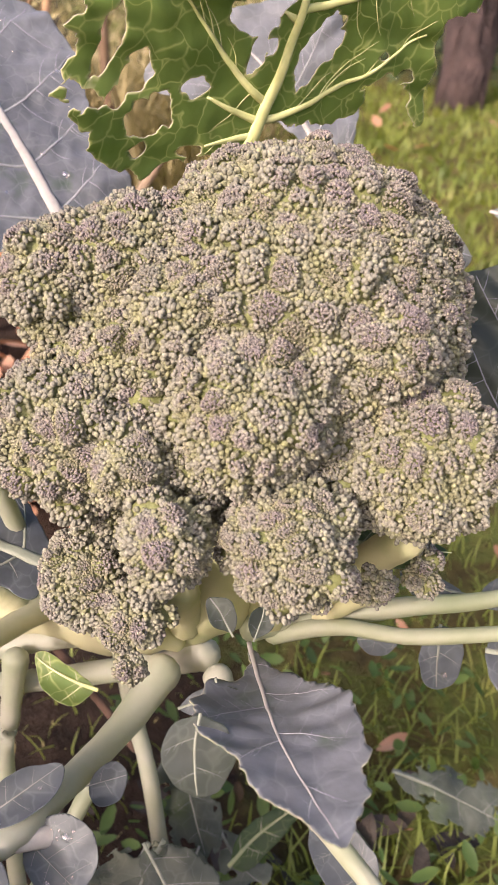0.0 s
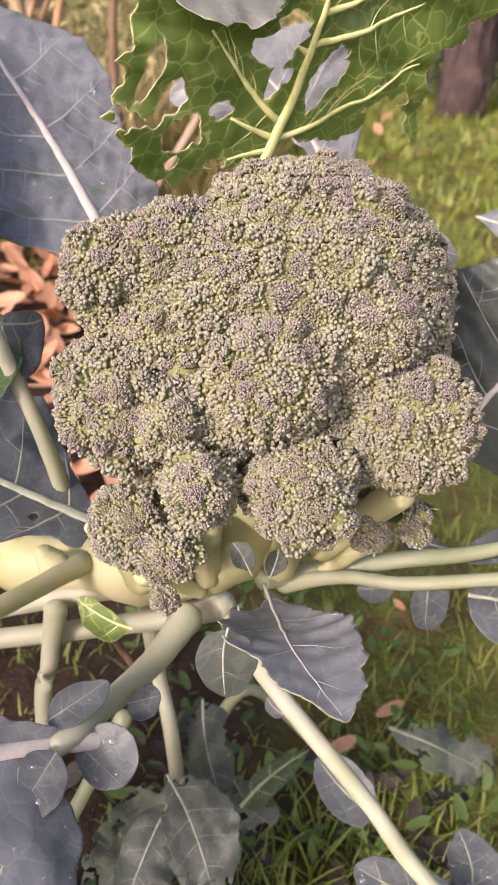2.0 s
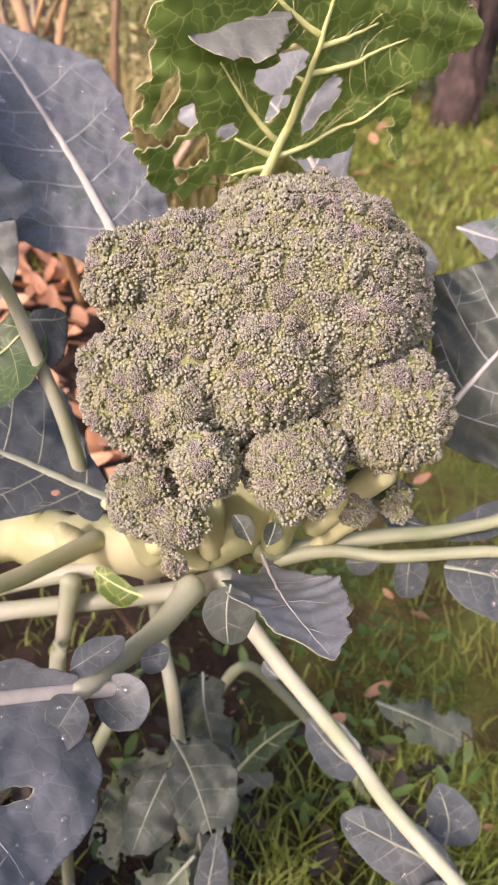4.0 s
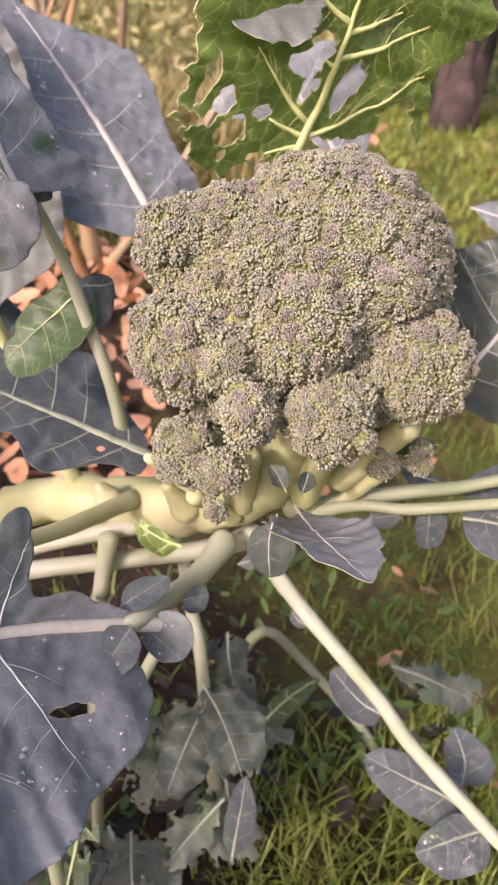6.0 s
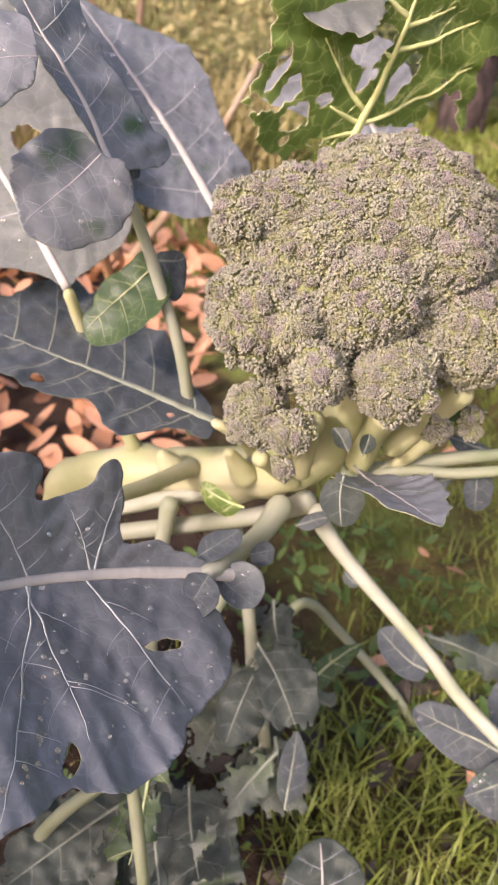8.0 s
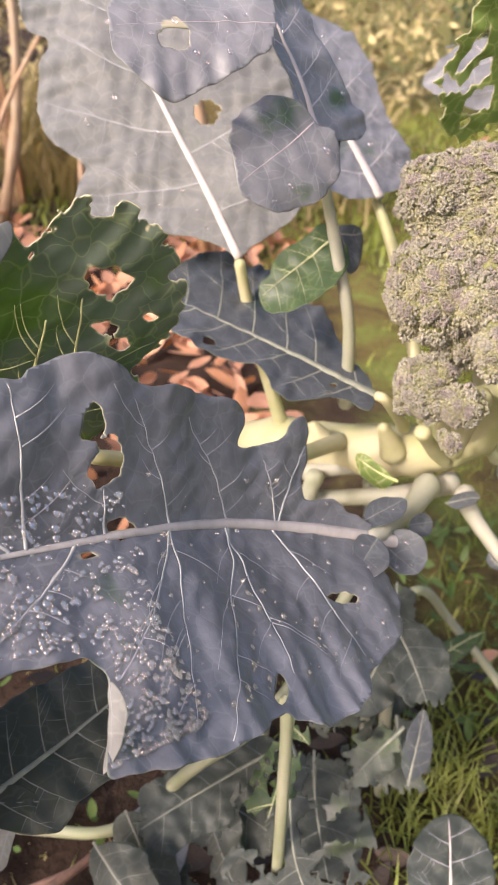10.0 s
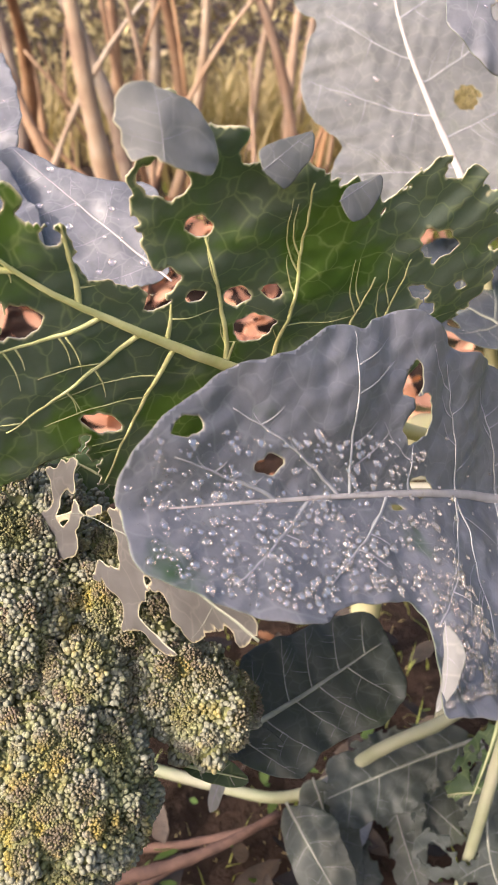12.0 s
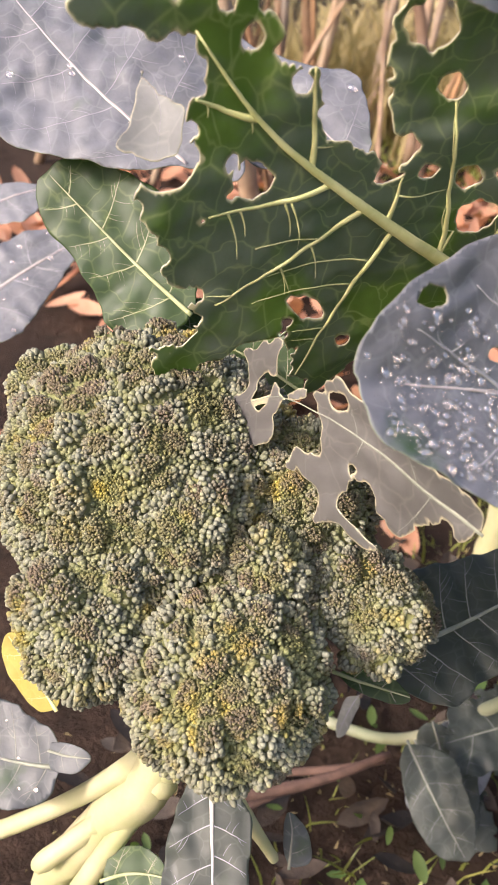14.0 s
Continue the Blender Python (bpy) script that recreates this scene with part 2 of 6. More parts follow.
turf = ramp(gt, tex_noise(gt, 7, 6, 0.7, gco), ((0.30, (0.045, 0.030, 0.014)), (0.46, (0.13, 0.10, 0.03)), (0.58, (0.15, 0.17, 0.035)), (0.78, (0.22, 0.22, 0.06))))
sep = gt.nodes.new("ShaderNodeSeparateXYZ")
gt.links.new(gco, sep.inputs[0])
edge = gt.nodes.new("ShaderNodeMath")
edge.operation = "MULTIPLY_ADD"
gt.links.new(tex_noise(gt, 5, 4, 0.6, gco), edge.inputs[0])
edge.inputs[1].default_value = 0.7
gt.links.new(sep.outputs["X"], edge.inputs[2])
far = gt.nodes.new("ShaderNodeMath")
far.operation = "MULTIPLY_ADD"
gt.links.new(sep.outputs["Y"], far.inputs[0])
far.inputs[1].default_value = 0.22
gt.links.new(edge.outputs[0], far.inputs[2])
gt.links.new(mix(gt, ramp(gt, far.outputs[0], ((0.40, (0, 0, 0)), (0.62, (1, 1, 1)))), earth, turf), gb.inputs["Base Color"])
bump(gt, gb, tex_noise(gt, 60, 6, 0.7, gco), 0.9, 0.02)


# ---- building helpers ----
def mesh_from(name, verts, faces, mats, slots=None, smooth=True):
    me = bpy.data.meshes.new(name)
    me.from_pydata([tuple(v) for v in verts] if not isinstance(verts, np.ndarray) else verts.tolist(), [], faces)
    for m in mats:
        me.materials.append(m)
    if slots is not None:
        me.polygons.foreach_set("material_index", np.asarray(slots, dtype=np.int32))
    me.polygons.foreach_set("use_smooth", np.full(len(me.polygons), smooth))
    me.update()
    return me


def part(name, me, parent, label="", kind=""):
    ob = new(name, me)
    ob.parent = parent
    return tagged(ob, label, kind=kind)


def thing(name, label, category, kind="", group=""):
    return tagged(new(name), label, category, group, kind)


def curve_points(ctrl, u):
    """Points and directions of a smooth curve through the control points."""
    p = np.array(ctrl, float)
    if len(p) == 3:
        p = np.array([p[0], (p[0] + 2 * p[1]) / 3 + (p[1] - (p[0] + p[2]) / 2) * 0.2, (p[2] + 2 * p[1]) / 3 + (p[1] - (p[0] + p[2]) / 2) * 0.2, p[2]])
    n = len(p) - 1
    ext = np.vstack([2 * p[0] - p[1], p, 2 * p[-1] - p[-2]])
    u = np.clip(np.asarray(u, float), 0, 1) * n
    i = np.minimum(u.astype(int), n - 1)
    f = (u - i)[:, None]
    a, b, c, d = ext[i], ext[i + 1], ext[i + 2], ext[i + 3]
    pos = 0.5 * (2 * b + (c - a) * f + (2 * a - 5 * b + 4 * c - d) * f ** 2 + (3 * b - a - 3 * c + d) * f ** 3)
    tan = 0.5 * ((c - a) + 2 * (2 * a - 5 * b + 4 * c - d) * f + 3 * (3 * b - a - 3 * c + d) * f ** 2)
    return pos, tan / np.linalg.norm(tan, axis=1)[:, None]


def unit(v):
    return v / np.maximum(np.linalg.norm(v, axis=-1, keepdims=True), 1e-9)


def tube(pos, tan, radius, sides=8, flat=None, squash=1.0):
    """Rings along a line; flat is the direction along which the section is pressed."""
    ref = flat if flat is not None else np.tile(np.array([0.31, 0.17, 0.94]), (len(pos), 1))
    a = unit(np.cross(tan, ref))
    b = unit(np.cross(a, tan))
    ang = np.linspace(0, 2 * np.pi, sides, endpoint=False)
    r = np.asarray(radius)[:, None, None]
    v = pos[:, None] + r * (a[:, None] * np.cos(ang)[None, :, None] + squash * b[:, None] * np.sin(ang)[None, :, None])
    n = len(pos)
    faces = [(i * sides + j, i * sides + (j + 1) % sides, (i + 1) * sides + (j + 1) % sides, (i + 1) * sides + j) for i in range(n - 1) for j in range(sides)]
    faces += [tuple(range(sides))[::-1], tuple((n - 1) * sides + j for j in range(sides))]
    return v.reshape(-1, 3), faces


def joined(pieces):
    vs, fs, base = [], [], 0
    for v, f in pieces:
        vs.append(v)
        fs += [tuple(i + base for i in q) for q in f]
        base += len(v)
    return np.vstack(vs), fs


STEM_NO = [0]


def stem(plant, label, mat, ctrl, r0, r1):
    STEM_NO[0] += 1
    rng = np.random.RandomState(STEM_NO[0])
    n = max(24, 8 * len(ctrl))
    u = 0.5 - 0.5 * np.cos(np.pi * np.linspace(0, 1, n))
    pos, tan = curve_points(ctrl, u)
    rad = (r0 + (r1 - r0) * u) * (1 + 0.03 * np.sin(u * 11 + rng.rand() * 6) + 0.010 * rng.randn(n))
    arc = np.r_[0, np.cumsum(np.linalg.norm(np.diff(pos, axis=0), axis=1))]
    rad = rad * (1 + (0.5 if r0 < 0.015 else 0) * np.exp(-arc / 0.012))
    if r0 > 0.022:
        rad = rad * (1 + 0.20 * smooth_wave(u * 22, 5))
    rad = rad * np.sqrt(np.clip(1 - (1 - np.minimum(arc, arc[-1] - arc) / np.minimum(rad, arc[-1] / 3)).clip(0, 1) ** 2, 0.02, 1))
    v, f = tube(pos, tan, rad, 16 if r0 > 0.015 else 10)
    v += 0.02 * r0 * rng.randn(*v.shape)
    return part("stalk" if r0 > 0.015 else "petiole", mesh_from("petiole", v, f, [mat]), plant, label)


def clip_mesh(grid_s, grid_w, f):
    """Triangles of a grid where f is above nought, cut along its zero line. Returns (s, w) of the points, and triangles."""
    nu, nw = f.shape
    idx = np.arange(nu * nw).reshape(nu, nw)
    a, b, c, d = idx[:-1, :-1].ravel(), idx[1:, :-1].ravel(), idx[1:, 1:].ravel(), idx[:-1, 1:].ravel()
    tris = np.vstack([np.stack([a, b, c], 1), np.stack([a, c, d], 1)])
    sw = np.stack([grid_s.ravel(), grid_w.ravel()], 1)
    fv = f.ravel()
    inside = fv[tris] > 0
    k = inside.sum(1)
    out = [tuple(t) for t in tris[k == 3].tolist()]
    pts = sw.tolist()
    cut = {}

    def crossing(i, j):
        key = (i, j) if i < j else (j, i)
        if key not in cut:
            g = fv[i] / (fv[i] - fv[j])
            g = min(max(g, 0.04), 0.96)
            cut[key] = len(pts)
            pts.append((sw[i] + (sw[j] - sw[i]) * g).tolist())
        return cut[key]

    for t in tris[(k > 0) & (k < 3)].tolist():
        ins = [fv[i] > 0 for i in t]
        poly = []
        for q in range(3):
            i, j = t[q], t[(q + 1) % 3]
            if ins[q]:
                poly.append(i)
            if ins[q] != ins[(q + 1) % 3]:
                poly.append(crossing(i, j))
        out.append(tuple(poly[:3]))
        if len(poly) == 4:
            out.append((poly[0], poly[2], poly[3]))
    pts = np.array(pts)
    used = np.unique(np.array(out).ravel())
    new_id = np.full(len(pts), -1)
    new_id[used] = np.arange(len(used))
    return pts[used], new_id[np.array(out)]


def smooth_wave(x, seed, n=5):
    rng = np.random.RandomState(seed)
    y = np.zeros_like(x)
    for k in range(1, n + 1):
        y += np.sin(x * (k * 1.7 + rng.rand()) + rng.rand() * 6.28) / k ** 0.7
    return y / 2.5


def field2(x, y, seed):
    """A smooth random field over the plane, about -1 to 1."""
    rng = np.random.RandomState(seed)
    z = np.zeros_like(x)
    for k in range(9):
        a, q = rng.rand() * 6.28, 0.6 + 1.6 * rng.rand()
        z += np.sin(q * (x * np.cos(a) + y * np.sin(a)) + rng.rand() * 6.28)
    return z / 4.0


BLUE, PALE, GREEN, YELLOW, SHADED, LIME, DARK, SLATE, ASH, WITHERED, DIM = "blue", "pale", "green", "yellow", "grey", "lime", "dark", "slate", "ash", "withered", "dim"
# DIM reuses the shade-darkened top for leaves the sun lit too brightly.
SKIN = {DIM: (SHADE_DARK_TOP, UNDER, VEIN), ASH: (ASH_TOP, UNDER, VEIN_DULL), WITHERED: (WITHERED_TOP, UNDER, VEIN_DULL), SLATE: (SLATE_TOP, UNDER, VEIN_DULL), BLUE: (BLUE_TOP, UNDER, VEIN), PALE: (PALE_TOP, UNDER, VEIN), GREEN: (GREEN_TOP, BLUE_TOP, VEIN_YELLOW), DARK: (DARK_TOP, BLUE_TOP, VEIN_GREEN), LIME: (LIME_TOP, BLUE_TOP, VEIN_YELLOW), SHADED: (SHADE_DARK_TOP, UNDER, VEIN_DULL), YELLOW: (YELLOW_TOP, YELLOW_TOP, VEIN_YELLOW)}
LEAF_NO = [0]


def ico(sub):
    bm = bmesh.new()
    bmesh.ops.create_icosphere(bm, subdivisions=sub, radius=1.0)
    v = np.array([x.co[:] for x in bm.verts])
    f = np.array([[q.index for q in p.verts] for p in bm.faces])
    bm.free()
    return v, f


DROP_V, DROP_F = ico(2)
TINY_V, TINY_F = ico(1)
DROP_V[:, 2] = np.maximum(DROP_V[:, 2], -0.15)


def leaf(plant, label, skin, ctrl, to_left, to_right, left, right, holes=(), veins=5, ripple=0.004, ragged=0.0, cup=0.0, drops=0, damp=(0.05, 0.95), rib=1.0, lines=()):
    """A leaf blade: a midrib through ctrl, the directions of its halves, the outline of each half from base to tip as (along, across),
    and the holes eaten into it as (along, across, half length, half width). Its upper side faces to_right x midrib."""
    LEAF_NO[0] += 1
    seed = 100 + LEAF_NO[0]
    rng = np.random.RandomState(seed)
    fine = np.linspace(0, 1, 200)
    line, _ = curve_points(ctrl, fine)
    arc = np.r_[0, np.cumsum(np.linalg.norm(np.diff(line, axis=0), axis=1))]
    length = arc[-1]
    outline = np.array([(0.0, 0.0)] + list(left) + [(length, 0.0)] + list(right)[::-1])
    for _ in range(2):
        nxt = np.roll(outline, -1, 0)
        outline = np.stack([0.8 * outline + 0.2 * nxt, 0.2 * outline + 0.8 * nxt], 1).reshape(-1, 2)
    wmax = np.abs(outline[:, 1]).max() + 0.004
    aL, aR = np.array(to_left), np.array(to_right)
    chord = unit(np.array(ctrl[-1]) - np.array(ctrl[0]))
    big = wmax > 0.03

    def within(s, w):
        """Distance from the outline, above nought inside."""
        a, b = outline, np.roll(outline, -1, 0)
        e = b - a
        ee = np.maximum((e ** 2).sum(1), 1e-12)
        res = np.empty(len(s))
        for k in range(0, len(s), 3000):
            px, py = s[k:k + 3000, None] - a[:, 0], w[k:k + 3000, None] - a[:, 1]
            h = np.clip((px * e[:, 0] + py * e[:, 1]) / ee, 0, 1)
            d = np.sqrt(((px - h * e[:, 0]) ** 2 + (py - h * e[:, 1]) ** 2).min(1))
            y = w[k:k + 3000, None]
            cross = (a[:, 1] > y) != (b[:, 1] > y)
            at = a[:, 0] + (y - a[:, 1]) * e[:, 0] / np.where(np.abs(e[:, 1]) < 1e-9, 1e-9, e[:, 1])
            odd = ((cross & (s[k:k + 3000, None] < at)).sum(1) % 2) == 1
            res[k:k + 3000] = np.where(odd, d, -d)
        return res + (0.0007 if big else 0.0004) * field2(s * 330, w * 330, seed + 7) + (0.0012 if big else 0.0003) * field2(s * 110, w * 110, seed + 3)

    def place(s, w):
        u = np.clip(s / length, 0, 1)
        c, t = curve_points(ctrl, np.interp(s, arc, fine))
        c = c + chord * (np.minimum(s, 0) + np.maximum(s - length, 0))[:, None]
        n = unit(np.cross(np.broadcast_to(aR - aL, t.shape), t))
        soft = 0.012 if big else 0.005
        k = 0.5 + 0.5 * np.tanh(w / soft)
        d = unit(aR * k[:, None] - aL * (1 - k)[:, None])
        x = np.minimum(np.abs(w) / wmax, 1)
        arch = cup * x ** 2
        wave = ripple * min(1, wmax / 0.05) * x ** 1.5 * smooth_wave(u * length * 55 + np.sign(w) * 2, seed + 11)
        pucker = 0.0009 * min(1, (wmax / 0.07) ** 2) * np.cos(2 * np.pi * (u * (veins + 0.5) - 0.42 * x * veins / 5)) * np.minimum(x * 3, 1)
        lumps = 0.0020 * min(1, (wmax / 0.05) ** 1.5) * field2(s * 65, w * 65, seed + 5) * np.minimum(x * 4, 1) + 0.0007 * min(1, wmax / 0.04) * field2(s * 230, w * 230, seed + 6)
        return c + d * w[:, None] + n * (arch + wave + pucker + lumps)[:, None], n

    def solid(s, w):
        f = within(s, w)
        if ragged:
            bite = field2(s * 190, w * 190, seed + 21) * 0.6 + field2(s * 520, w * 520, seed + 22) * 0.35
            f = np.minimum(f, f + ragged * np.minimum(bite - 0.1, 0) * 2.6 * np.exp(-np.maximum(f, 0) / 0.025))
        eaten = np.full_like(f, 1.0)
        for i, (hs, hw, ru, rw) in enumerate(holes):
            a = np.arctan2((w - hw) / rw, (s - hs) / ru)
            q = np.hypot((s - hs) / ru, (w - hw) / rw)
            edge = 1 + 0.22 * smooth_wave(a, seed + 40 + i) * np.cos(a * 0.5) + 0.18 * field2(s * 520, w * 520, seed + 60 + i)
            eaten = np.minimum(eaten, (q - edge) * min(ru, rw))
        f2 = np.minimum(f, np.where(np.abs(w) < 0.0012, 1.0, eaten))
        return f2, np.minimum(eaten, f + 0.0015 * (1 if ragged == 0 else 0))

    step = 0.0020 if wmax > 0.03 else 0.0012
    if wmax * length < 0.0008:
        step = 0.0009
    (low_s, low_w), (high_s, high_w) = outline.min(0) - 0.003, outline.max(0) + 0.003
    ns, nw = max(int((high_s - low_s) / step), 10), max(int((high_w - low_w) / step), 10)
    gs, gw = np.meshgrid(np.linspace(low_s, high_s, ns), np.linspace(low_w, high_w, nw) + 1e-5, indexing="ij")
    f, _ = solid(gs.ravel(), gw.ravel())
    sw, tris = clip_mesh(gs, gw, f.reshape(gs.shape))
    pos, nrm = place(sw[:, 0], sw[:, 1])
    _, rim_d = solid(sw[:, 0], sw[:, 1])
    thick = 0.00045
    n = len(pos)
    verts = np.vstack([pos + nrm * thick / 2, pos - nrm * thick / 2])
    # outward turn of the upper shell
    p0, p1, p2 = pos[tris[:, 0]], pos[tris[:, 1]], pos[tris[:, 2]]
    flip = np.einsum("ij,ij->i", np.cross(p1 - p0, p2 - p0), nrm[tris[:, 0]]) < 0
    tris[flip] = tris[flip][:, ::-1]
    faces = tris.tolist() + (tris[:, ::-1] + n).tolist()
    e = np.vstack([tris[:, [0, 1]], tris[:, [1, 2]], tris[:, [2, 0]]])
    key = np.sort(e, 1)
    _, inv, cnt = np.unique(key[:, 0] * (n + 1) + key[:, 1], return_inverse=True, return_counts=True)
    border = e[cnt[inv] == 1]
    faces += [(j, i, i + n, j + n) for i, j in border.tolist()]
    slots = np.r_[np.zeros(len(tris)), np.ones(len(tris)), np.full(len(border), 2)]
    top, under, vein = SKIN[skin]
    me = mesh_from("leaf", verts, faces, [top, under, RIM if skin in (GREEN, LIME, WITHERED) else under], slots)
    uvl = me.uv_layers.new(name="UVMap")
    loops = np.zeros(len(me.loops), dtype=np.int32)
    me.loops.foreach_get("vertex_index", loops)
    uvl.data.foreach_set("uv", (np.vstack([sw, sw]) + seed * 0.37)[loops].ravel().astype(np.float32))
    att = me.attributes.new("rim", "FLOAT", "POINT")
    on_edge = np.zeros(n)
    on_edge[border.ravel()] = 1.0
    rim_v = np.clip(1.0 - rim_d / 0.0012, 0, 1) * (1.0 if skin in (GREEN, LIME) else 0.6 if skin in (WITHERED, BLUE, PALE) else 0.3)
    rim_v = np.maximum(rim_v, on_edge * (0.85 if skin in (GREEN, LIME) else 0.75 if skin == WITHERED else 0.42 if skin in (BLUE, PALE) else 0.3))
    att.data.foreach_set("value", np.r_[rim_v, rim_v].astype(np.float32))
    blade = part("leaf", me, plant, label)

    # midrib, thick at the base, and side veins that stop at the holes
    s = np.linspace(0, length * 0.95, 40)
    c, nn = place(s, np.zeros(40) + 1e-6)
    tan = unit(np.gradient(c, axis=0))
    r0 = min(0.0045, 0.012 * length + 0.012 * wmax) * (0.6 if skin == SHADED else 1.0) * (1.15 if skin in (GREEN, LIME, DARK) else 1.0) * rib
    v, q = tube(c + nn * (0.0012 if skin in (GREEN, LIME, DARK) else 0.0004), tan, r0 * (1 - np.linspace(0, 1, 40)) ** 1.05 + 0.0003 * min(rib, 1), 10, nn, 0.5)
    part("midrib", mesh_from("midrib", v, q, [RIB if vein is VEIN and big else vein]), blade)
    tubes = []

    def vein_line(ls, lw, rv):
        """A vein along the blade as far as the blade is whole; returns how many of its steps stand."""
        fv, _ = solid(ls, lw)
        ok = fv > 0.0004
        stop = len(ok) if ok.all() else int(np.argmin(ok))
        if stop >= 4:
            c, nn = place(ls[:stop], lw[:stop])
            tubes.append(tube(c + nn * 0.0002, unit(np.gradient(c, axis=0)), np.linspace(rv, rv * 0.3, stop), 6, nn, 0.55))
        return stop

    yellow = skin in (GREEN, LIME, DARK)
    tau = np.linspace(0, 1, 30)
    paths = list(lines)
    if not paths:
        for side in (1, -1):
            for i in range(veins):
                u0 = (i + 0.45 + 0.25 * rng.rand() + (0.2 if side > 0 else 0)) / (veins + 0.6)
                across = np.linspace(0, wmax, 40)
                ok = np.nonzero(within(np.full(40, min(u0 + 0.12, 1) * length), side * across) > 0)[0]
                reach = across[ok[-1]] * 0.95 if len(ok) else 0.0
                paths.append((u0 * length, (u0 + 0.06) * length + 0.26 * reach, side * reach))
    if paths:
        for i, (s0, s1, w1) in enumerate(paths):
            side, reach = (1 if w1 > 0 else -1), abs(w1)
            uu = (s0 + (s1 - s0) * tau ** 1.25) / length + 0.0025 * smooth_wave(tau * 7, seed + i + 50 * side) * tau
            ww = w1 * tau
            stop = vein_line(uu * length, ww, (0.5 if skin == LIME else 0.30 if yellow else 0.22) * r0 + 0.0001)
            if stop >= 4 and wmax > 0.045:
                v, q = tubes.pop()
                part("side_vein", mesh_from("side_vein", v, q, [vein]), blade)
            for b0 in ((0.22, 0.38, 0.52, 0.66, 0.8) if yellow or big and skin in (BLUE, PALE) else (0.35, 0.58, 0.75)):
                j = int((b0 + 0.06 * rng.randn()) * 29)
                if j >= stop - 1 or stop < 4:
                    continue
                t2 = np.linspace(0, 1, 14)
                out = 1 if rng.rand() < 0.55 else -1
                go = reach * (0.22 + 0.30 * rng.rand())
                vein_line(uu[j] * length + out * go * (1.05 * t2 - 0.25 * t2 ** 2), ww[j] + side * go * (0.45 * t2 + 0.15 * t2 ** 2), (0.09 if yellow else 0.085) * r0 + 0.00007)
    if tubes:
        v, q = joined(tubes)
        part("vein_net", mesh_from("vein_net", v, q, [vein]), blade, kind="stuff")

    if drops:
        vs, fs, base, made, singles = [], [], 0, 0, 0
        many = drops > 100
        s1 = length * np.where(rng.rand(drops * 4) < 0.85, damp[0] + (damp[1] - damp[0]) * rng.rand(drops * 4), rng.rand(drops * 4))
        w1 = (rng.rand(drops * 4) ** (1.7 if many else 1) * (1.3 if many else 2) - 1) * (0.75 if many else 1) * wmax
        ok = np.nonzero(solid(s1, w1)[0] > 0.003)[0][:drops]
        spots, ups = place(s1[ok], w1[ok]) if len(ok) else ([], [])
        for p, nn in zip(spots, ups):
            r = 0.0003 + 0.0018 * rng.rand() ** 4.3 if many else 0.0005 + 0.0022 * rng.rand() ** 3
            dv, df = (DROP_V, DROP_F) if r > 0.0007 else (TINY_V, TINY_F)
            x = unit(np.cross(nn, [0.3, 0.9, 0.1]))
            y = np.cross(nn, x)
            k = 1 + 0.5 * rng.rand()
            one = p + nn * (thick / 2 + 0.25 * r) + r * (dv[:, :1] * x * k + dv[:, 1:2] * y + dv[:, 2:] * nn * 0.72)
            if r > 0.0012 and singles < 60:
                singles += 1
                part("water_drop", mesh_from("water_drop", one, df.tolist(), [water]), blade, "clear water drop")
                continue
            vs.append(one)
            fs.append(df + base)
            base += len(dv)
            made += 1
        if made:
            part("dew", mesh_from("dew", np.vstack(vs), np.vstack(fs).tolist(), [water]), blade, "fine clear dew", "stuff")
    return blade


def bead(seg, rings):
    """A small bud: a rounded body, a little longer than wide."""
    v = [(0, 0, 1)]
    for i in range(1, rings):
        a = math.pi * i / rings
        v += [(math.sin(a) * math.cos(2 * math.pi * (j + 0.5 * (i % 2)) / seg), math.sin(a) * math.sin(2 * math.pi * (j + 0.5 * (i % 2)) / seg), math.cos(a)) for j in range(seg)]
    f = [(0, 1 + j, 1 + (j + 1) % seg) for j in range(seg)]
    for i in range(rings - 2):
        for j in range(seg):
            a, b = 1 + i * seg + j, 1 + i * seg + (j + 1) % seg
            f += [(a, a + seg, b + seg), (a, b + seg, b)]
    return np.array(v), np.array(f)


BIG_BEAD, SMALL_BEAD = bead(8, 5), bead(6, 4)


def even_dirs(n, jitter, rng):
    """Directions spread evenly over a ball, shaken a little."""
    k = np.arange(n) + 0.5
    phi = np.arccos(1 - 2 * k / n)
    th = np.pi * (1 + 5 ** 0.5) * k
    d = np.stack([np.cos(th) * np.sin(phi), np.sin(th) * np.sin(phi), np.cos(phi)], 1)
    return unit(d + rng.randn(n, 3) * jitter)


def bud_mesh(v, f, young, crease, mat):
    me = mesh_from("buds", v.reshape(-1, 3), f.reshape(-1, 3).tolist(), [mat])
    me.attributes.new("young", "FLOAT", "POINT").data.foreach_set("value", np.asarray(young, dtype=np.float32))
    me.attributes.new("crease", "FLOAT", "POINT").data.foreach_set("value", np.asarray(crease, dtype=np.float32))
    return me


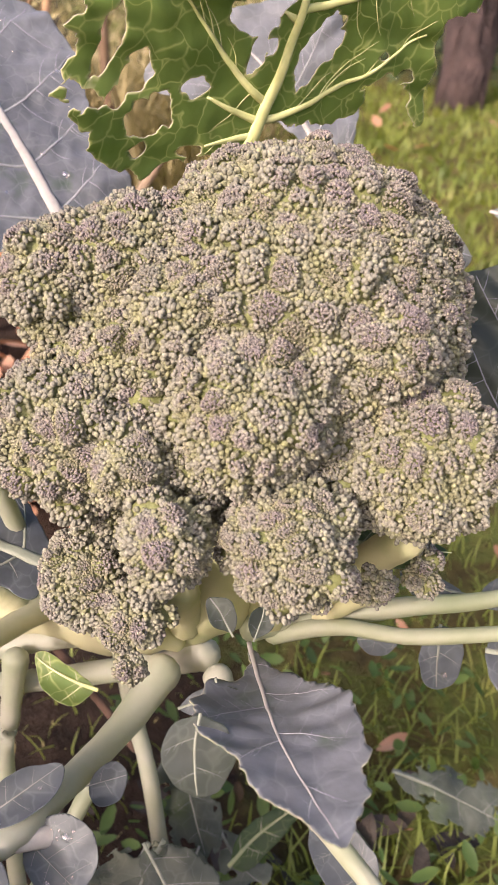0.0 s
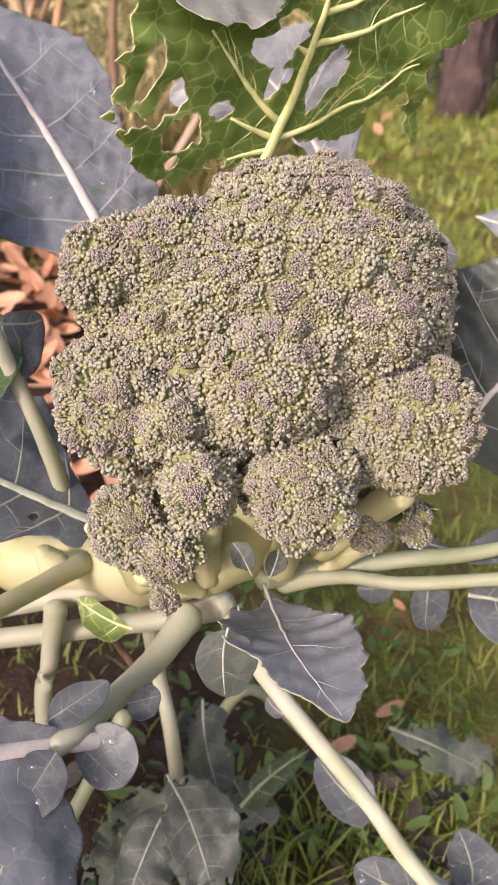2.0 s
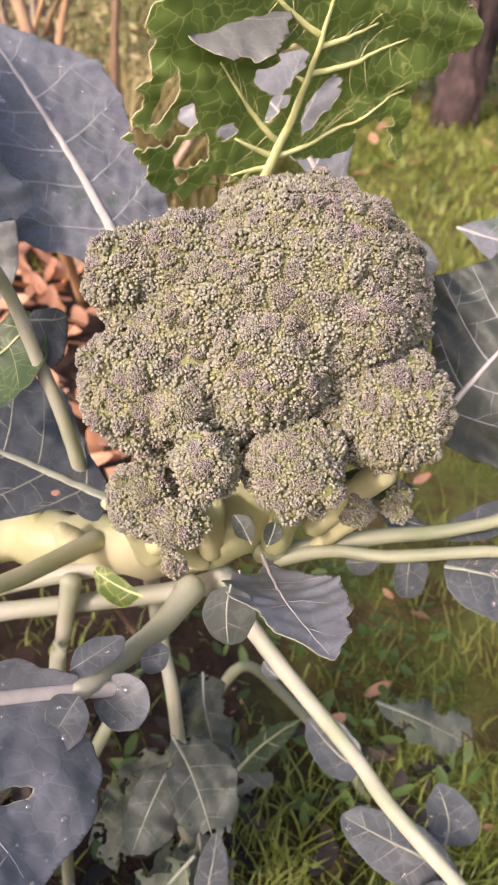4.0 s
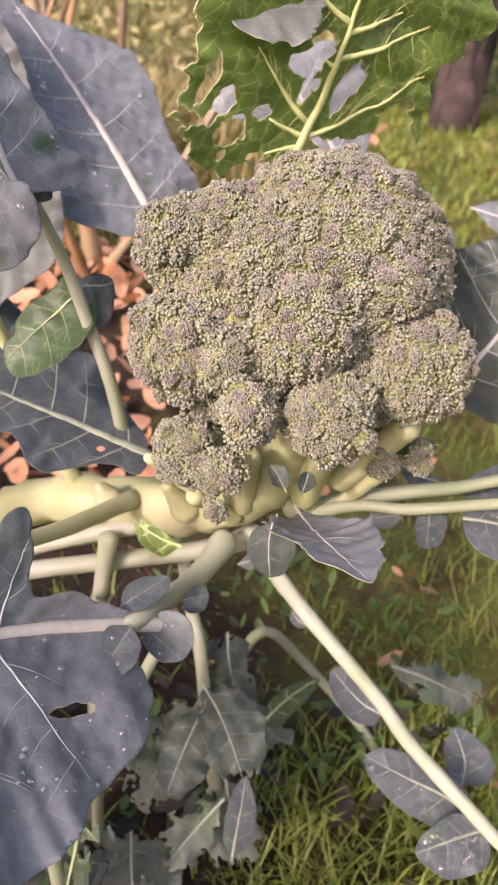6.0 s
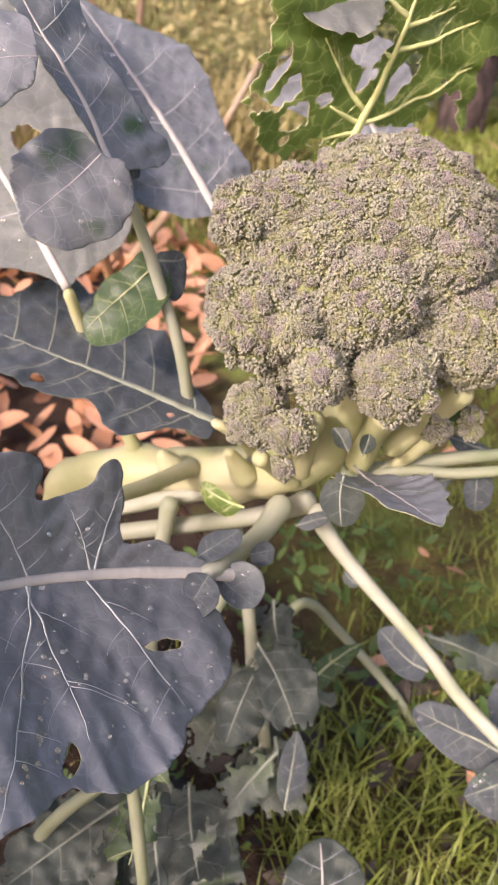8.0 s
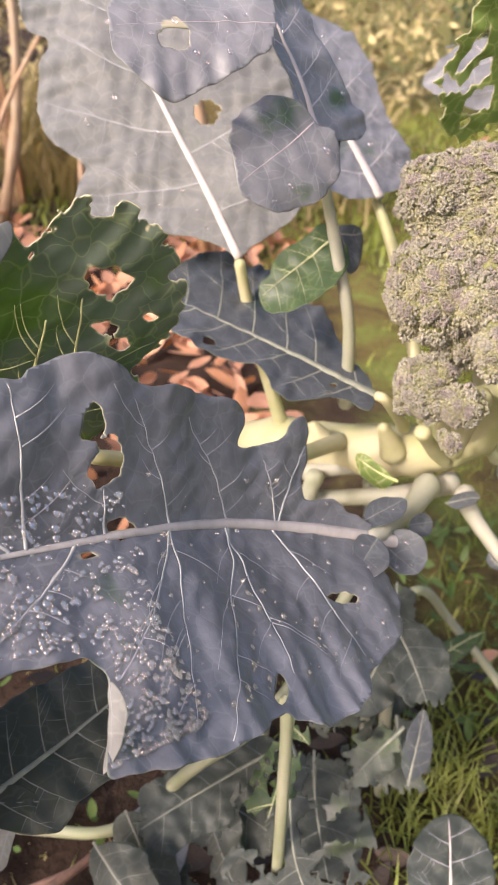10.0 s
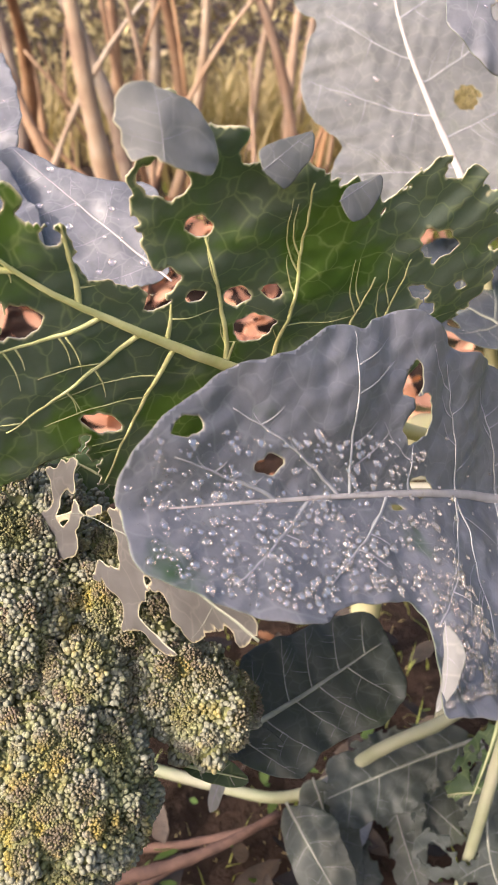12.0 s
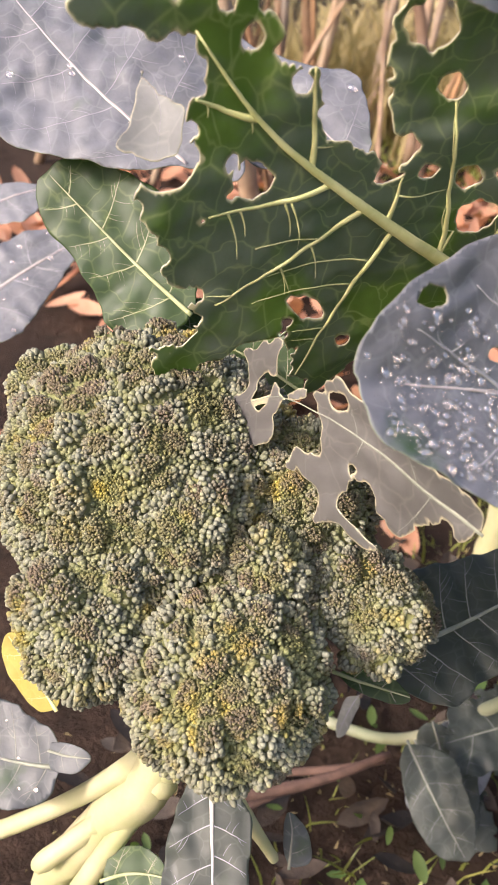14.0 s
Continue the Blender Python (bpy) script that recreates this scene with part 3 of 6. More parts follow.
def flower_head(plant, florets, bud_mat, middle, sizes, cluster, seed, label, long, single, early):
    """Each floret is a dome of clusters with creases between them; a cluster has tight small buds in its middle and swollen ones round its edge.
    Buds sunk inside a neighbour are left out. single: the floret whose nearest swollen buds are objects of their own."""
    rng = np.random.RandomState(seed)
    C = np.array([f[:3] for f in florets])
    R = np.array([f[3] for f in florets])
    cells = [even_dirs(max(8, int(4 * math.pi * r * r / (cluster ** 2 * 0.8))), 0.33 * cluster / r, rng) for r in R]
    lift = [0.0024 * rng.randn(len(c)) for c in cells]
    ripe = [0.22 * rng.randn(len(c)) for c in cells]

    def cell(j, d):
        """The cluster of each direction, how far its middle and its crease are."""
        near, gap, mid = np.empty(len(d), int), np.empty(len(d)), np.empty(len(d))
        for k in range(0, len(d), 4000):
            dots = d[k:k + 4000] @ cells[j].T
            order = np.argpartition(-dots, 1, axis=1)[:, :2]
            a = np.arccos(np.clip(np.take_along_axis(dots, order, 1), -1, 1)) * R[j]
            swap = a[:, 0] > a[:, 1]
            a[swap] = a[swap][:, ::-1]
            order[swap] = order[swap][:, ::-1]
            near[k:k + 4000], mid[k:k + 4000], gap[k:k + 4000] = order[:, 0], a[:, 0], (a[:, 1] - a[:, 0]) / 2
        return near, mid, gap

    def surface(j, d, about=None):
        """The radius of floret j along the directions d."""
        near, mid, gap = about or cell(j, d)
        p3 = (C[j] + d * R[j]) * 900
        fine = np.sin(p3[:, 0] + 1.6 * np.sin(p3[:, 1] * 0.7)) * np.cos(p3[:, 2] + p3[:, 0] * 0.3) + np.sin(p3[:, 1] * 1.1 + 1.5 * np.sin(p3[:, 2] * 0.8))
        return R[j] + lift[j][near] * (1 - np.exp(-gap / 0.002)) + 0.0050 * (1 - np.exp(-gap / 0.0022)) - 0.0040 - 0.0016 * (mid / cluster) ** 2 + 0.0005 * fine

    for i, (c, r) in enumerate(zip(C, R)):
        fv, ff = ico(5 if r > 0.05 else 4)
        core = c + fv * (surface(i, fv) - 0.0016)[:, None]
        out = unit(c - np.array(middle))
        axis = unit(out + np.array([0.0, -0.25, 0.55]))
        flesh = part("floret", mesh_from("floret", core, ff.tolist(), [FLESH]), plant, label)
        for level, step in enumerate(sizes):
            bv, bf = BIG_BEAD if level else SMALL_BEAD
            d = even_dirs(int(4 * math.pi * r * r / (step ** 2 * 0.80)), 0.24 * step / r, rng)
            near, mid, gap = cell(i, d)
            low = np.clip(np.arccos(np.clip(d @ axis, -1, 1)) / 1.5, 0, 1) ** 2
            young = np.clip(early - 0.85 * mid / (0.55 * cluster) - 0.55 * low + ripe[i][near] + 0.07 * rng.randn(len(d)) + 0.15 * field2(d[:, 0] * r * 90, d[:, 1] * r * 90 + d[:, 2] * r * 70, seed + i), 0, 1)
            keep = (young > 0.55, (young <= 0.58) & (young > 0.22), young <= 0.24)[level]
            keep &= ((d @ out) > -0.6) & (d[:, 1] < 0.8)
            d, near, mid, gap, young = d[keep], near[keep], mid[keep], gap[keep], young[keep]
            p = c + d * (surface(i, d, (near, mid, gap)) + (0.00025, 0.0004, 0.0007)[level] * rng.randn(len(d)))[:, None]
            keep = np.ones(len(d), bool)
            for j in range(len(R)):
                if j != i:
                    idx = np.nonzero((np.linalg.norm(p - C[j], axis=1) < R[j] + 0.002) & keep)[0]
                    if len(idx):
                        q = p[idx] - C[j]
                        dist = np.linalg.norm(q, axis=1)
                        keep[idx[dist < surface(j, q / dist[:, None]) - 0.0012]] = False
            p, d, young, gap = p[keep], d[keep], young[keep], gap[keep]
            n = len(p)
            if not n:
                continue
            crease = np.clip(1 - gap / 0.0032, 0, 1)
            size = step * (0.54 + 0.14 * rng.rand(n) ** 1.5)
            lean = unit(d + 0.28 * rng.randn(n, 3))
            x = unit(np.cross(lean, unit(rng.randn(n, 3))))
            y = np.cross(lean, x)
            apart = np.zeros(n, bool)
            if i == single and level == 2:
                apart[np.argsort(p[:, 1])[:300]] = True
                shared = [bud_mesh(bv * np.array([1, 1, long]), bf, np.full(len(bv), 0.22 - 0.2 * k), np.full(len(bv), k), bud_mat) for k in (0.0, 0.5, 1.0)]
                for k in np.nonzero(apart)[0]:
                    bud = part("bud", shared[int(2.99 * crease[k])], flesh)
                    s = float(size[k])
                    bud.matrix_world = Matrix([[*(s * w for w in row), q] for row, q in zip(np.stack([x[k], y[k], lean[k]], 1).tolist(), p[k].tolist())] + [[0, 0, 0, 1]])
            p, x, y, lean, size, young, crease = (w[~apart] for w in (p, x, y, lean, size, young, crease))
            n = len(p)
            if not n:
                continue
            v = p[:, None] + size[:, None, None] * (bv[None, :, 0:1] * x[:, None] + bv[None, :, 1:2] * y[:, None] + long * bv[None, :, 2:3] * lean[:, None])
            f = bf[None] + (np.arange(n) * len(bv))[:, None, None]
            part("bud_crust", bud_mesh(v, f, np.repeat(young, len(bv)), np.repeat(crease, len(bv)), bud_mat), flesh, ("tiny tight flower buds", "half-grown flower buds", "swollen flower buds")[level], "stuff")


# ---- ground ----
def ground_height(x, y):
    return -0.012 + 0.006 * np.sin(x * 9 + 1) * np.cos(y * 7) + 0.004 * np.sin(x * 31 + y * 17)


steps = np.r_[-60, -20, -8, -4, np.linspace(-2, 2, 101), 4, 8, 20, 60]
gx, gy = np.meshgrid(steps, steps + 0.6, indexing="ij")
gz = np.where((np.abs(gx) < 2.5) & (np.abs(gy - 0.6) < 2.5), ground_height(gx, gy), -0.012)
m = len(steps)
quads = [(i * m + j, (i + 1) * m + j, (i + 1) * m + j + 1, i * m + j + 1) for i in range(m - 1) for j in range(m - 1)]
tagged(new("ground", mesh_from("ground", np.stack([gx, gy, gz], -1).reshape(-1, 3), quads, [ground_mat])), "dark earth running into mossy turf", "ground", kind="structure")


def blades(name, label, mat, boxes, seed, category="grass"):
    """Bent blades in boxes (x0, x1, y0, y1, count, height, width)."""
    rng = np.random.RandomState(seed)
    vs, fs, base = [], [], 0
    for x0, x1, y0, y1, count, height, wide in boxes:
        cx, cy = x0 + (x1 - x0) * rng.rand(count // 5 + 1), y0 + (y1 - y0) * rng.rand(count // 5 + 1)
        pick = rng.randint(0, len(cx), count)
        spread = 0.022 * wide / 0.002
        x, y = cx[pick] + spread * rng.randn(count), cy[pick] + spread * rng.randn(count)
        z = np.where(np.abs(x) + np.abs(y) < 3, ground_height(x, y), -0.012) - 0.004
        a = rng.rand(count) * 6.283
        h = height * (0.45 + 0.8 * rng.rand(count))
        bend = h * (0.25 + 0.8 * rng.rand(count))
        dx, dy = np.cos(a), np.sin(a)
        w = wide * (0.6 + 0.8 * rng.rand(count))
        rows = []
        for k, wk in ((0.0, 1.0), (0.4, 0.9), (0.75, 0.6)):
            px, py, pz = x + dx * bend * k ** 1.8, y + dy * bend * k ** 1.8, z + h * (k - 0.25 * k ** 3)
            rows += [np.stack([px - dy * w * wk / 2, py + dx * w * wk / 2, pz], 1), np.stack([px + dy * w * wk / 2, py - dx * w * wk / 2, pz], 1)]
        rows.append(np.stack([x + dx * bend, y + dy * bend, z + h * 0.8], 1))
        v = np.stack(rows, 1)
        f = np.array([(0, 1, 3, 2), (2, 3, 5, 4)])
        b0 = (np.arange(count) * 7 + base)[:, None, None]
        fs += (f[None] + b0).reshape(-1, 4).tolist()
        fs += (np.array([[4, 5, 6]])[None] + b0).reshape(-1, 3).tolist()
        vs.append(v.reshape(-1, 3))
        base += count * 7
    return tagged(new(name, mesh_from(name, np.vstack(vs), fs, [mat])), label, category, kind="stuff")


blades("grass", "yellow-green grass blades with moss", GRASS,
       ((-0.02, 0.55, 0.12, 0.38, 3000, 0.055, 0.0028), (0.0, 0.55, 0.38, 0.62, 700, 0.045, 0.0028), (0.0, 0.9, 0.6, 1.1, 1100, 0.045, 0.003), (0.1, 1.6, 1.1, 2.2, 4500, 0.045, 0.005), (0.0, 3.0, 2.2, 5.0, 9000, 0.06, 0.010), (-1.2, 0.1, 2.0, 5.0, 3000, 0.06, 0.010), (-0.45, -0.05, -0.2, 0.7, 500, 0.04, 0.0025)), 3)
blades("dry_grass", "tall straw-coloured dry grass", REED, ((-1.3, -0.12, 2.6, 3.8, 2600, 0.42, 0.012), (-3.2, -1.3, 2.6, 3.8, 700, 0.40, 0.012)), 4)


def leaf_scatter(name, label, mat, boxes, seed, category, kind="stuff"):
    """Small curled leaves lying on the ground, boxes (x0, x1, y0, y1, count, size, lift)."""
    rng = np.random.RandomState(seed)
    pieces = []
    for x0, x1, y0, y1, count, size, lift in boxes:
        for _ in range(count):
            s = size * (0.6 + 0.8 * rng.rand())
            a = np.linspace(-1, 1, 7)
            half = 0.36 * (1 - a ** 2) ** 0.7 * (1 + 0.25 * rng.rand(7))
            t = np.array([-1.0, 0.0, 1.0])
            v = np.stack([np.repeat(a, 3), (half[:, None] * t).ravel(), (0.25 * np.abs(t)[None] * half[:, None]).ravel() + np.repeat(0.18 * a ** 2 * rng.rand(), 3)], 1) * s / 2
            m3 = np.array(Euler((rng.randn() * 0.5, rng.randn() * 0.5, rng.rand() * 6.28)).to_matrix())
            x, y = x0 + (x1 - x0) * rng.rand(), y0 + (y1 - y0) * rng.rand()
            v = v @ m3.T + np.array([x, y, -0.006 + lift * rng.rand() + 0.18 * s])
            pieces.append((v, [(i * 3 + j, (i + 1) * 3 + j, (i + 1) * 3 + j + 1, i * 3 + j + 1) for i in range(6) for j in range(2)]))
    v, f = joined(pieces)
    return tagged(new(name, mesh_from(name, v, f, [mat])), label, category, kind=kind)


leaf_scatter("leaf_litter", "curled orange-brown fallen leaves", LITTER, ((-1.6, -0.15, 0.80, 2.2, 850, 0.075, 0.03), (-0.9, -0.35, 0.40, 0.80, 90, 0.055, 0.02), (0.0, 0.6, 0.3, 1.0, 30, 0.035, 0.01), (0.4, 2.2, 1.6, 4.2, 40, 0.08, 0.01)), 5, "fallen leaves")
blades("straw", "short dry straw and stalk bits on the earth", REED, ((-0.6, 0.15, -0.15, 0.55, 900, 0.012, 0.0022),), 14, "straw")
leaf_scatter("dead_leaves", "rotting leaves under the plants, toned dark for the shade", ROT, ((-0.6, 0.2, -0.15, 0.5, 260, 0.04, 0.012),), 15, "dead leaves")
leaf_scatter("weeds", "low green weeds in the bed", WEED, ((-0.15, 0.25, 0.35, 0.75, 260, 0.022, 0.04), (-0.5, 0.0, -0.1, 0.4, 160, 0.02, 0.02)), 6, "weeds")


# ---- distance: dry stalks, tree, hedge ----
def dry_stalk(seed, height, radius):
    rng = np.random.RandomState(seed)
    u = np.linspace(0, 1, 12)
    ctrl = [(0, 0, -0.02), (0.04 * rng.randn(), 0.04 * rng.randn(), height * 0.5), (0.10 * rng.randn(), 0.10 * rng.randn(), height)]
    pos, tan = curve_points(ctrl, u)
    v, f = tube(pos, tan, radius * (1.1 - 0.6 * u) * (1 + 0.15 * np.sin(u * 30)), 8)
    return mesh_from("dry_stalk", v, f, [DRY])


stalk_meshes = [dry_stalk(30 + i, 0.55 + 0.1 * i, (0.008, 0.014, 0.026, 0.009, 0.018)[i]) for i in range(5)]
rng = np.random.RandomState(8)
for i in range(40):
    ob = new("dry_stalk", stalk_meshes[i % 5])
    ob.matrix_world = pose(-0.40 - 1.5 * rng.rand(), 1.35 + 1.4 * rng.rand(), 0, rng.randn() * 14, rng.randn() * 14, rng.rand() * 360)
    tagged(ob, "leaning dry brown plant stalk", "dry stalk", "dry stalks behind the bed")


def tree_trunk(x, y, radius, height, label):
    u = np.linspace(0, 1, 16)
    pos, tan = curve_points([(x, y, -0.05), (x + 0.05, y, height / 2), (x - 0.05, y + 0.1, height)], u)
    v, f = tube(pos, tan, radius * (1 + 0.5 * np.exp(-u * 14) - 0.3 * u), 20)
    v += 0.02 * np.random.RandomState(2).randn(*v.shape)
    tree = thing("tree", label, "tree")
    part("trunk", mesh_from("trunk", v, f, [BARK]), tree)
    return tree


tree_trunk(1.06, 4.35, 0.09, 3.0, "dark purple-brown tree trunk beyond the lawn")


def hedge(name, label, mat, x0, x1, y0, y1, height, count, seed):
    rng = np.random.RandomState(seed)
    x, y, z = x0 + (x1 - x0) * rng.rand(count), y0 + (y1 - y0) * rng.rand(count), height * rng.rand(count) ** 0.8
    s = 0.02 + 0.03 * rng.rand(count)
    d1, d2 = unit(rng.randn(count, 3)), unit(rng.randn(count, 3))
    c = np.stack([x, y, z], 1)
    v = np.stack([c - d1 * s[:, None], c + d2 * s[:, None] * 0.45, c + d1 * s[:, None], c - d2 * s[:, None] * 0.45], 1)
    return tagged(new(name, mesh_from(name, v.reshape(-1, 3), np.arange(count * 4).reshape(-1, 4).tolist(), [mat])), label, "hedge", kind="stuff")


hedge("hedge", "dark hedge at the end of the lawn", HEDGE, 0.6, 7.0, 4.7, 5.8, 1.6, 26000, 12)
hedge("far_hedge", "dry brown bushes beyond the bed", BRUSH, -7.0, 0.6, 5.0, 6.5, 1.8, 30000, 13)

# ---- the plants ----
plant = thing("broccoli_plant", "broccoli plant with a large purplish-green head and blue-grey leaves", "broccoli")
second = thing("broccoli_plant", "second broccoli plant with a darker loosening head", "broccoli")
FLORETS_MAIN = (
    (0.019, 0.344, 0.550, 0.0811),
    (-0.078, 0.318, 0.580, 0.0274),
    (-0.071, 0.291, 0.525, 0.0364),
    (0.001, 0.275, 0.544, 0.0346),
    (0.071, 0.279, 0.517, 0.0347),
    (0.016, 0.249, 0.498, 0.0277),
    (-0.033, 0.242, 0.504, 0.0199),
    (-0.071, 0.269, 0.460, 0.0235),
    (-0.049, 0.252, 0.456, 0.0165),
    (-0.052, 0.246, 0.431, 0.0093),
    (0.059, 0.287, 0.440, 0.0124),
    (0.082, 0.299, 0.438, 0.0105),
    (-0.023, 0.300, 0.573, 0.0299),
    (0.051, 0.289, 0.563, 0.0252),
    (-0.048, 0.264, 0.524, 0.0193),
    (-0.045, 0.318, 0.545, 0.0450),
    (-0.050, 0.325, 0.580, 0.0340),
    (-0.047, 0.293, 0.494, 0.0260),
    (-0.022, 0.281, 0.519, 0.0240),
    (0.036, 0.284, 0.519, 0.0220),
    (-0.006, 0.308, 0.512, 0.0400),
    (0.044, 0.312, 0.500, 0.0330),
)
FLORETS_SECOND = (
    (-0.441, -0.011, 0.407, 0.0747),
    (-0.433, -0.078, 0.379, 0.0374),
    (-0.368, -0.076, 0.368, 0.0455),
    (-0.318, -0.021, 0.381, 0.0265),
    (-0.367, -0.046, 0.411, 0.0206),
    (-0.368, 0.000, 0.416, 0.0371),
    (-0.502, 0.005, 0.430, 0.0259),
    (-0.403, -0.050, 0.424, 0.0266),
    (-0.345, -0.018, 0.390, 0.0300),
)
leaf(plant, 'large blue-grey leaf beaded with water drops', BLUE, ((-0.078, 0.207, 0.370), (-0.142, 0.167, 0.405), (-0.195, 0.115, 0.441), (-0.234, 0.051, 0.477), (-0.284, -0.012, 0.503), (-0.336, -0.071, 0.524)), (0.547, -0.732, -0.407), (-0.009, 0.491, 0.871),
     ((0.064, -0.013), (0.036, -0.026), (0.043, -0.053), (0.062, -0.076), (0.095, -0.094), (0.119, -0.105), (0.134, -0.117), (0.166, -0.122), (0.189, -0.113), (0.201, -0.100), (0.183, -0.086), (0.186, -0.103), (0.219, -0.109), (0.246, -0.109), (0.275, -0.104), (0.295, -0.099), (0.310, -0.096), (0.303, -0.085), (0.293, -0.074), (0.288, -0.062), (0.290, -0.057), (0.298, -0.050), (0.308, -0.050), (0.322, -0.048), (0.336, -0.050), (0.347, -0.053), (0.367, -0.049), (0.383, -0.041), (0.400, -0.031), (0.413, -0.021), (0.415, -0.011), (0.414, 0.003)),
     ((0.055, 0.014), (0.067, 0.023), (0.085, 0.017), (0.095, 0.019), (0.094, 0.044), (0.095, 0.066), (0.105, 0.069), (0.115, 0.061), (0.117, 0.052), (0.139, 0.047), (0.161, 0.042), (0.151, 0.058), (0.156, 0.067), (0.179, 0.070), (0.217, 0.072), (0.246, 0.071), (0.260, 0.078), (0.275, 0.083), (0.289, 0.083), (0.305, 0.077), (0.312, 0.070), (0.325, 0.072), (0.344, 0.064), (0.352, 0.058), (0.375, 0.054), (0.385, 0.049), (0.395, 0.040), (0.403, 0.033), (0.413, 0.021), (0.416, 0.012)),
     holes=((0.2727, 0.0513, 0.0059, 0.0087), (0.2629, 0.0341, 0.0097, 0.0113), (0.3503, 0.0147, 0.0074, 0.0039), (0.2507, 0.0031, 0.0083, 0.0049), (0.2735, -0.0069, 0.0061, 0.0013), (0.0964, -0.0512, 0.0149, 0.0034), (0.3931, 0.0298, 0.0065, 0.0040),),
     lines=((0.118, 0.133, 0.038), (0.116, 0.094, 0.055), (0.162, 0.201, 0.057), (0.214, 0.247, 0.064), (0.260, 0.275, 0.073), (0.303, 0.317, 0.070), (0.310, 0.372, 0.037), (0.345, 0.396, 0.018), (0.216, 0.283, -0.064), (0.253, 0.284, -0.028), (0.216, 0.257, -0.093), (0.165, 0.177, -0.091), (0.123, 0.105, -0.089), (0.278, 0.334, -0.039), (0.327, 0.378, -0.033), (0.162, 0.243, -0.105),), drops=3200, veins=8, ripple=0.0025, damp=(0.6, 0.98))
leaf(plant, 'green leaf chewed full of holes lit from behind', LIME, ((-0.015, 0.437, 0.577), (0.001, 0.434, 0.614), (0.017, 0.430, 0.651), (0.030, 0.424, 0.689), (0.040, 0.416, 0.727), (0.049, 0.407, 0.766)), (-0.800, -0.571, 0.183), (0.800, 0.571, -0.183),
     ((0.0355, -0.005), (0.030, -0.013), (0.025, -0.032), (0.021, -0.045), (0.010, -0.055), (0.018, -0.072), (0.032, -0.091), (0.045, -0.108), (0.054, -0.117), (0.0565, -0.109), (0.049, -0.096), (0.050, -0.087), (0.058, -0.096), (0.0593, -0.108), (0.0654, -0.115), (0.0735, -0.108), (0.079, -0.111), (0.0806, -0.119), (0.093, -0.110), (0.103, -0.112), (0.110, -0.120), (0.119, -0.121), (0.140, -0.110), (0.165, -0.090), (0.190, -0.050)),
     ((0.0476, 0.006), (0.050, 0.027), (0.051, 0.051), (0.061, 0.066), (0.072, 0.060), (0.084, 0.068), (0.081, 0.080), (0.067, 0.097), (0.057, 0.113), (0.063, 0.114), (0.081, 0.105), (0.100, 0.097), (0.117, 0.094), (0.116, 0.111), (0.144, 0.136), (0.160, 0.133), (0.180, 0.090), (0.200, 0.045)),
     holes=((0.077, -0.094, 0.017, 0.005), (0.066, -0.076, 0.010, 0.0075), (0.0545, -0.083, 0.005, 0.005), (0.047, -0.063, 0.011, 0.0115), (0.063, -0.043, 0.005, 0.008), (0.056, -0.062, 0.0025, 0.004), (0.0294, -0.062, 0.0045, 0.004), (0.031, -0.034, 0.0035, 0.007), (0.082, -0.017, 0.010, 0.0045), (0.087, -0.010, 0.0045, 0.0035), (0.083, 0.016, 0.014, 0.0075), (0.095, 0.024, 0.012, 0.009), (0.098, -0.024, 0.009, 0.012), (0.110, -0.016, 0.010, 0.011), (0.083, 0.086, 0.004, 0.006), (0.092, 0.062, 0.0025, 0.003)),
     lines=((0.050, 0.087, -0.112), (0.050, 0.106, 0.086), (0.060, 0.102, -0.064), (0.049, 0.058, 0.048), (0.100, 0.125, -0.052), (0.105, 0.138, 0.072), (0.122, 0.142, 0.042), (0.042, 0.026, -0.052), (0.128, 0.152, -0.060)), veins=5, ripple=0.004, ragged=0.003)
leaf(plant, 'broad blue-grey leaf with a white midrib and water drops', BLUE, ((-0.103, 0.469, 0.542), (-0.145, 0.521, 0.597), (-0.192, 0.570, 0.651), (-0.243, 0.615, 0.706)), (-0.757, -0.651, -0.066), (0.757, 0.651, 0.066),
     ((0.005, -0.034), (0.023, -0.055), (0.046, -0.082), (0.089, -0.107), (0.159, -0.103), (0.232, -0.060)),
     ((0.013, 0.060), (0.052, 0.056), (0.093, 0.058), (0.143, 0.076), (0.186, 0.070), (0.211, 0.038), (0.234, 0.010)), drops=60, veins=6, ripple=0.006)
leaf(plant, 'blue-grey leaf behind the holed leaf', BLUE, ((0.064, 0.56, 0.545), (0.041, 0.572, 0.59), (0.01, 0.586, 0.63), (-0.03, 0.596, 0.66)), (-0.75, -0.35, -0.56), (0.75, 0.35, 0.56),
     ((0.047, -0.006), (0.084, -0.019), (0.102, -0.042), (0.121, -0.052), (0.139, -0.062), (0.158, -0.056)),
     ((0.020, 0.019), (0.046, 0.042), (0.078, 0.057), (0.106, 0.063), (0.130, 0.048), (0.149, 0.012), (0.166, -0.030)), veins=5, ripple=0.004)
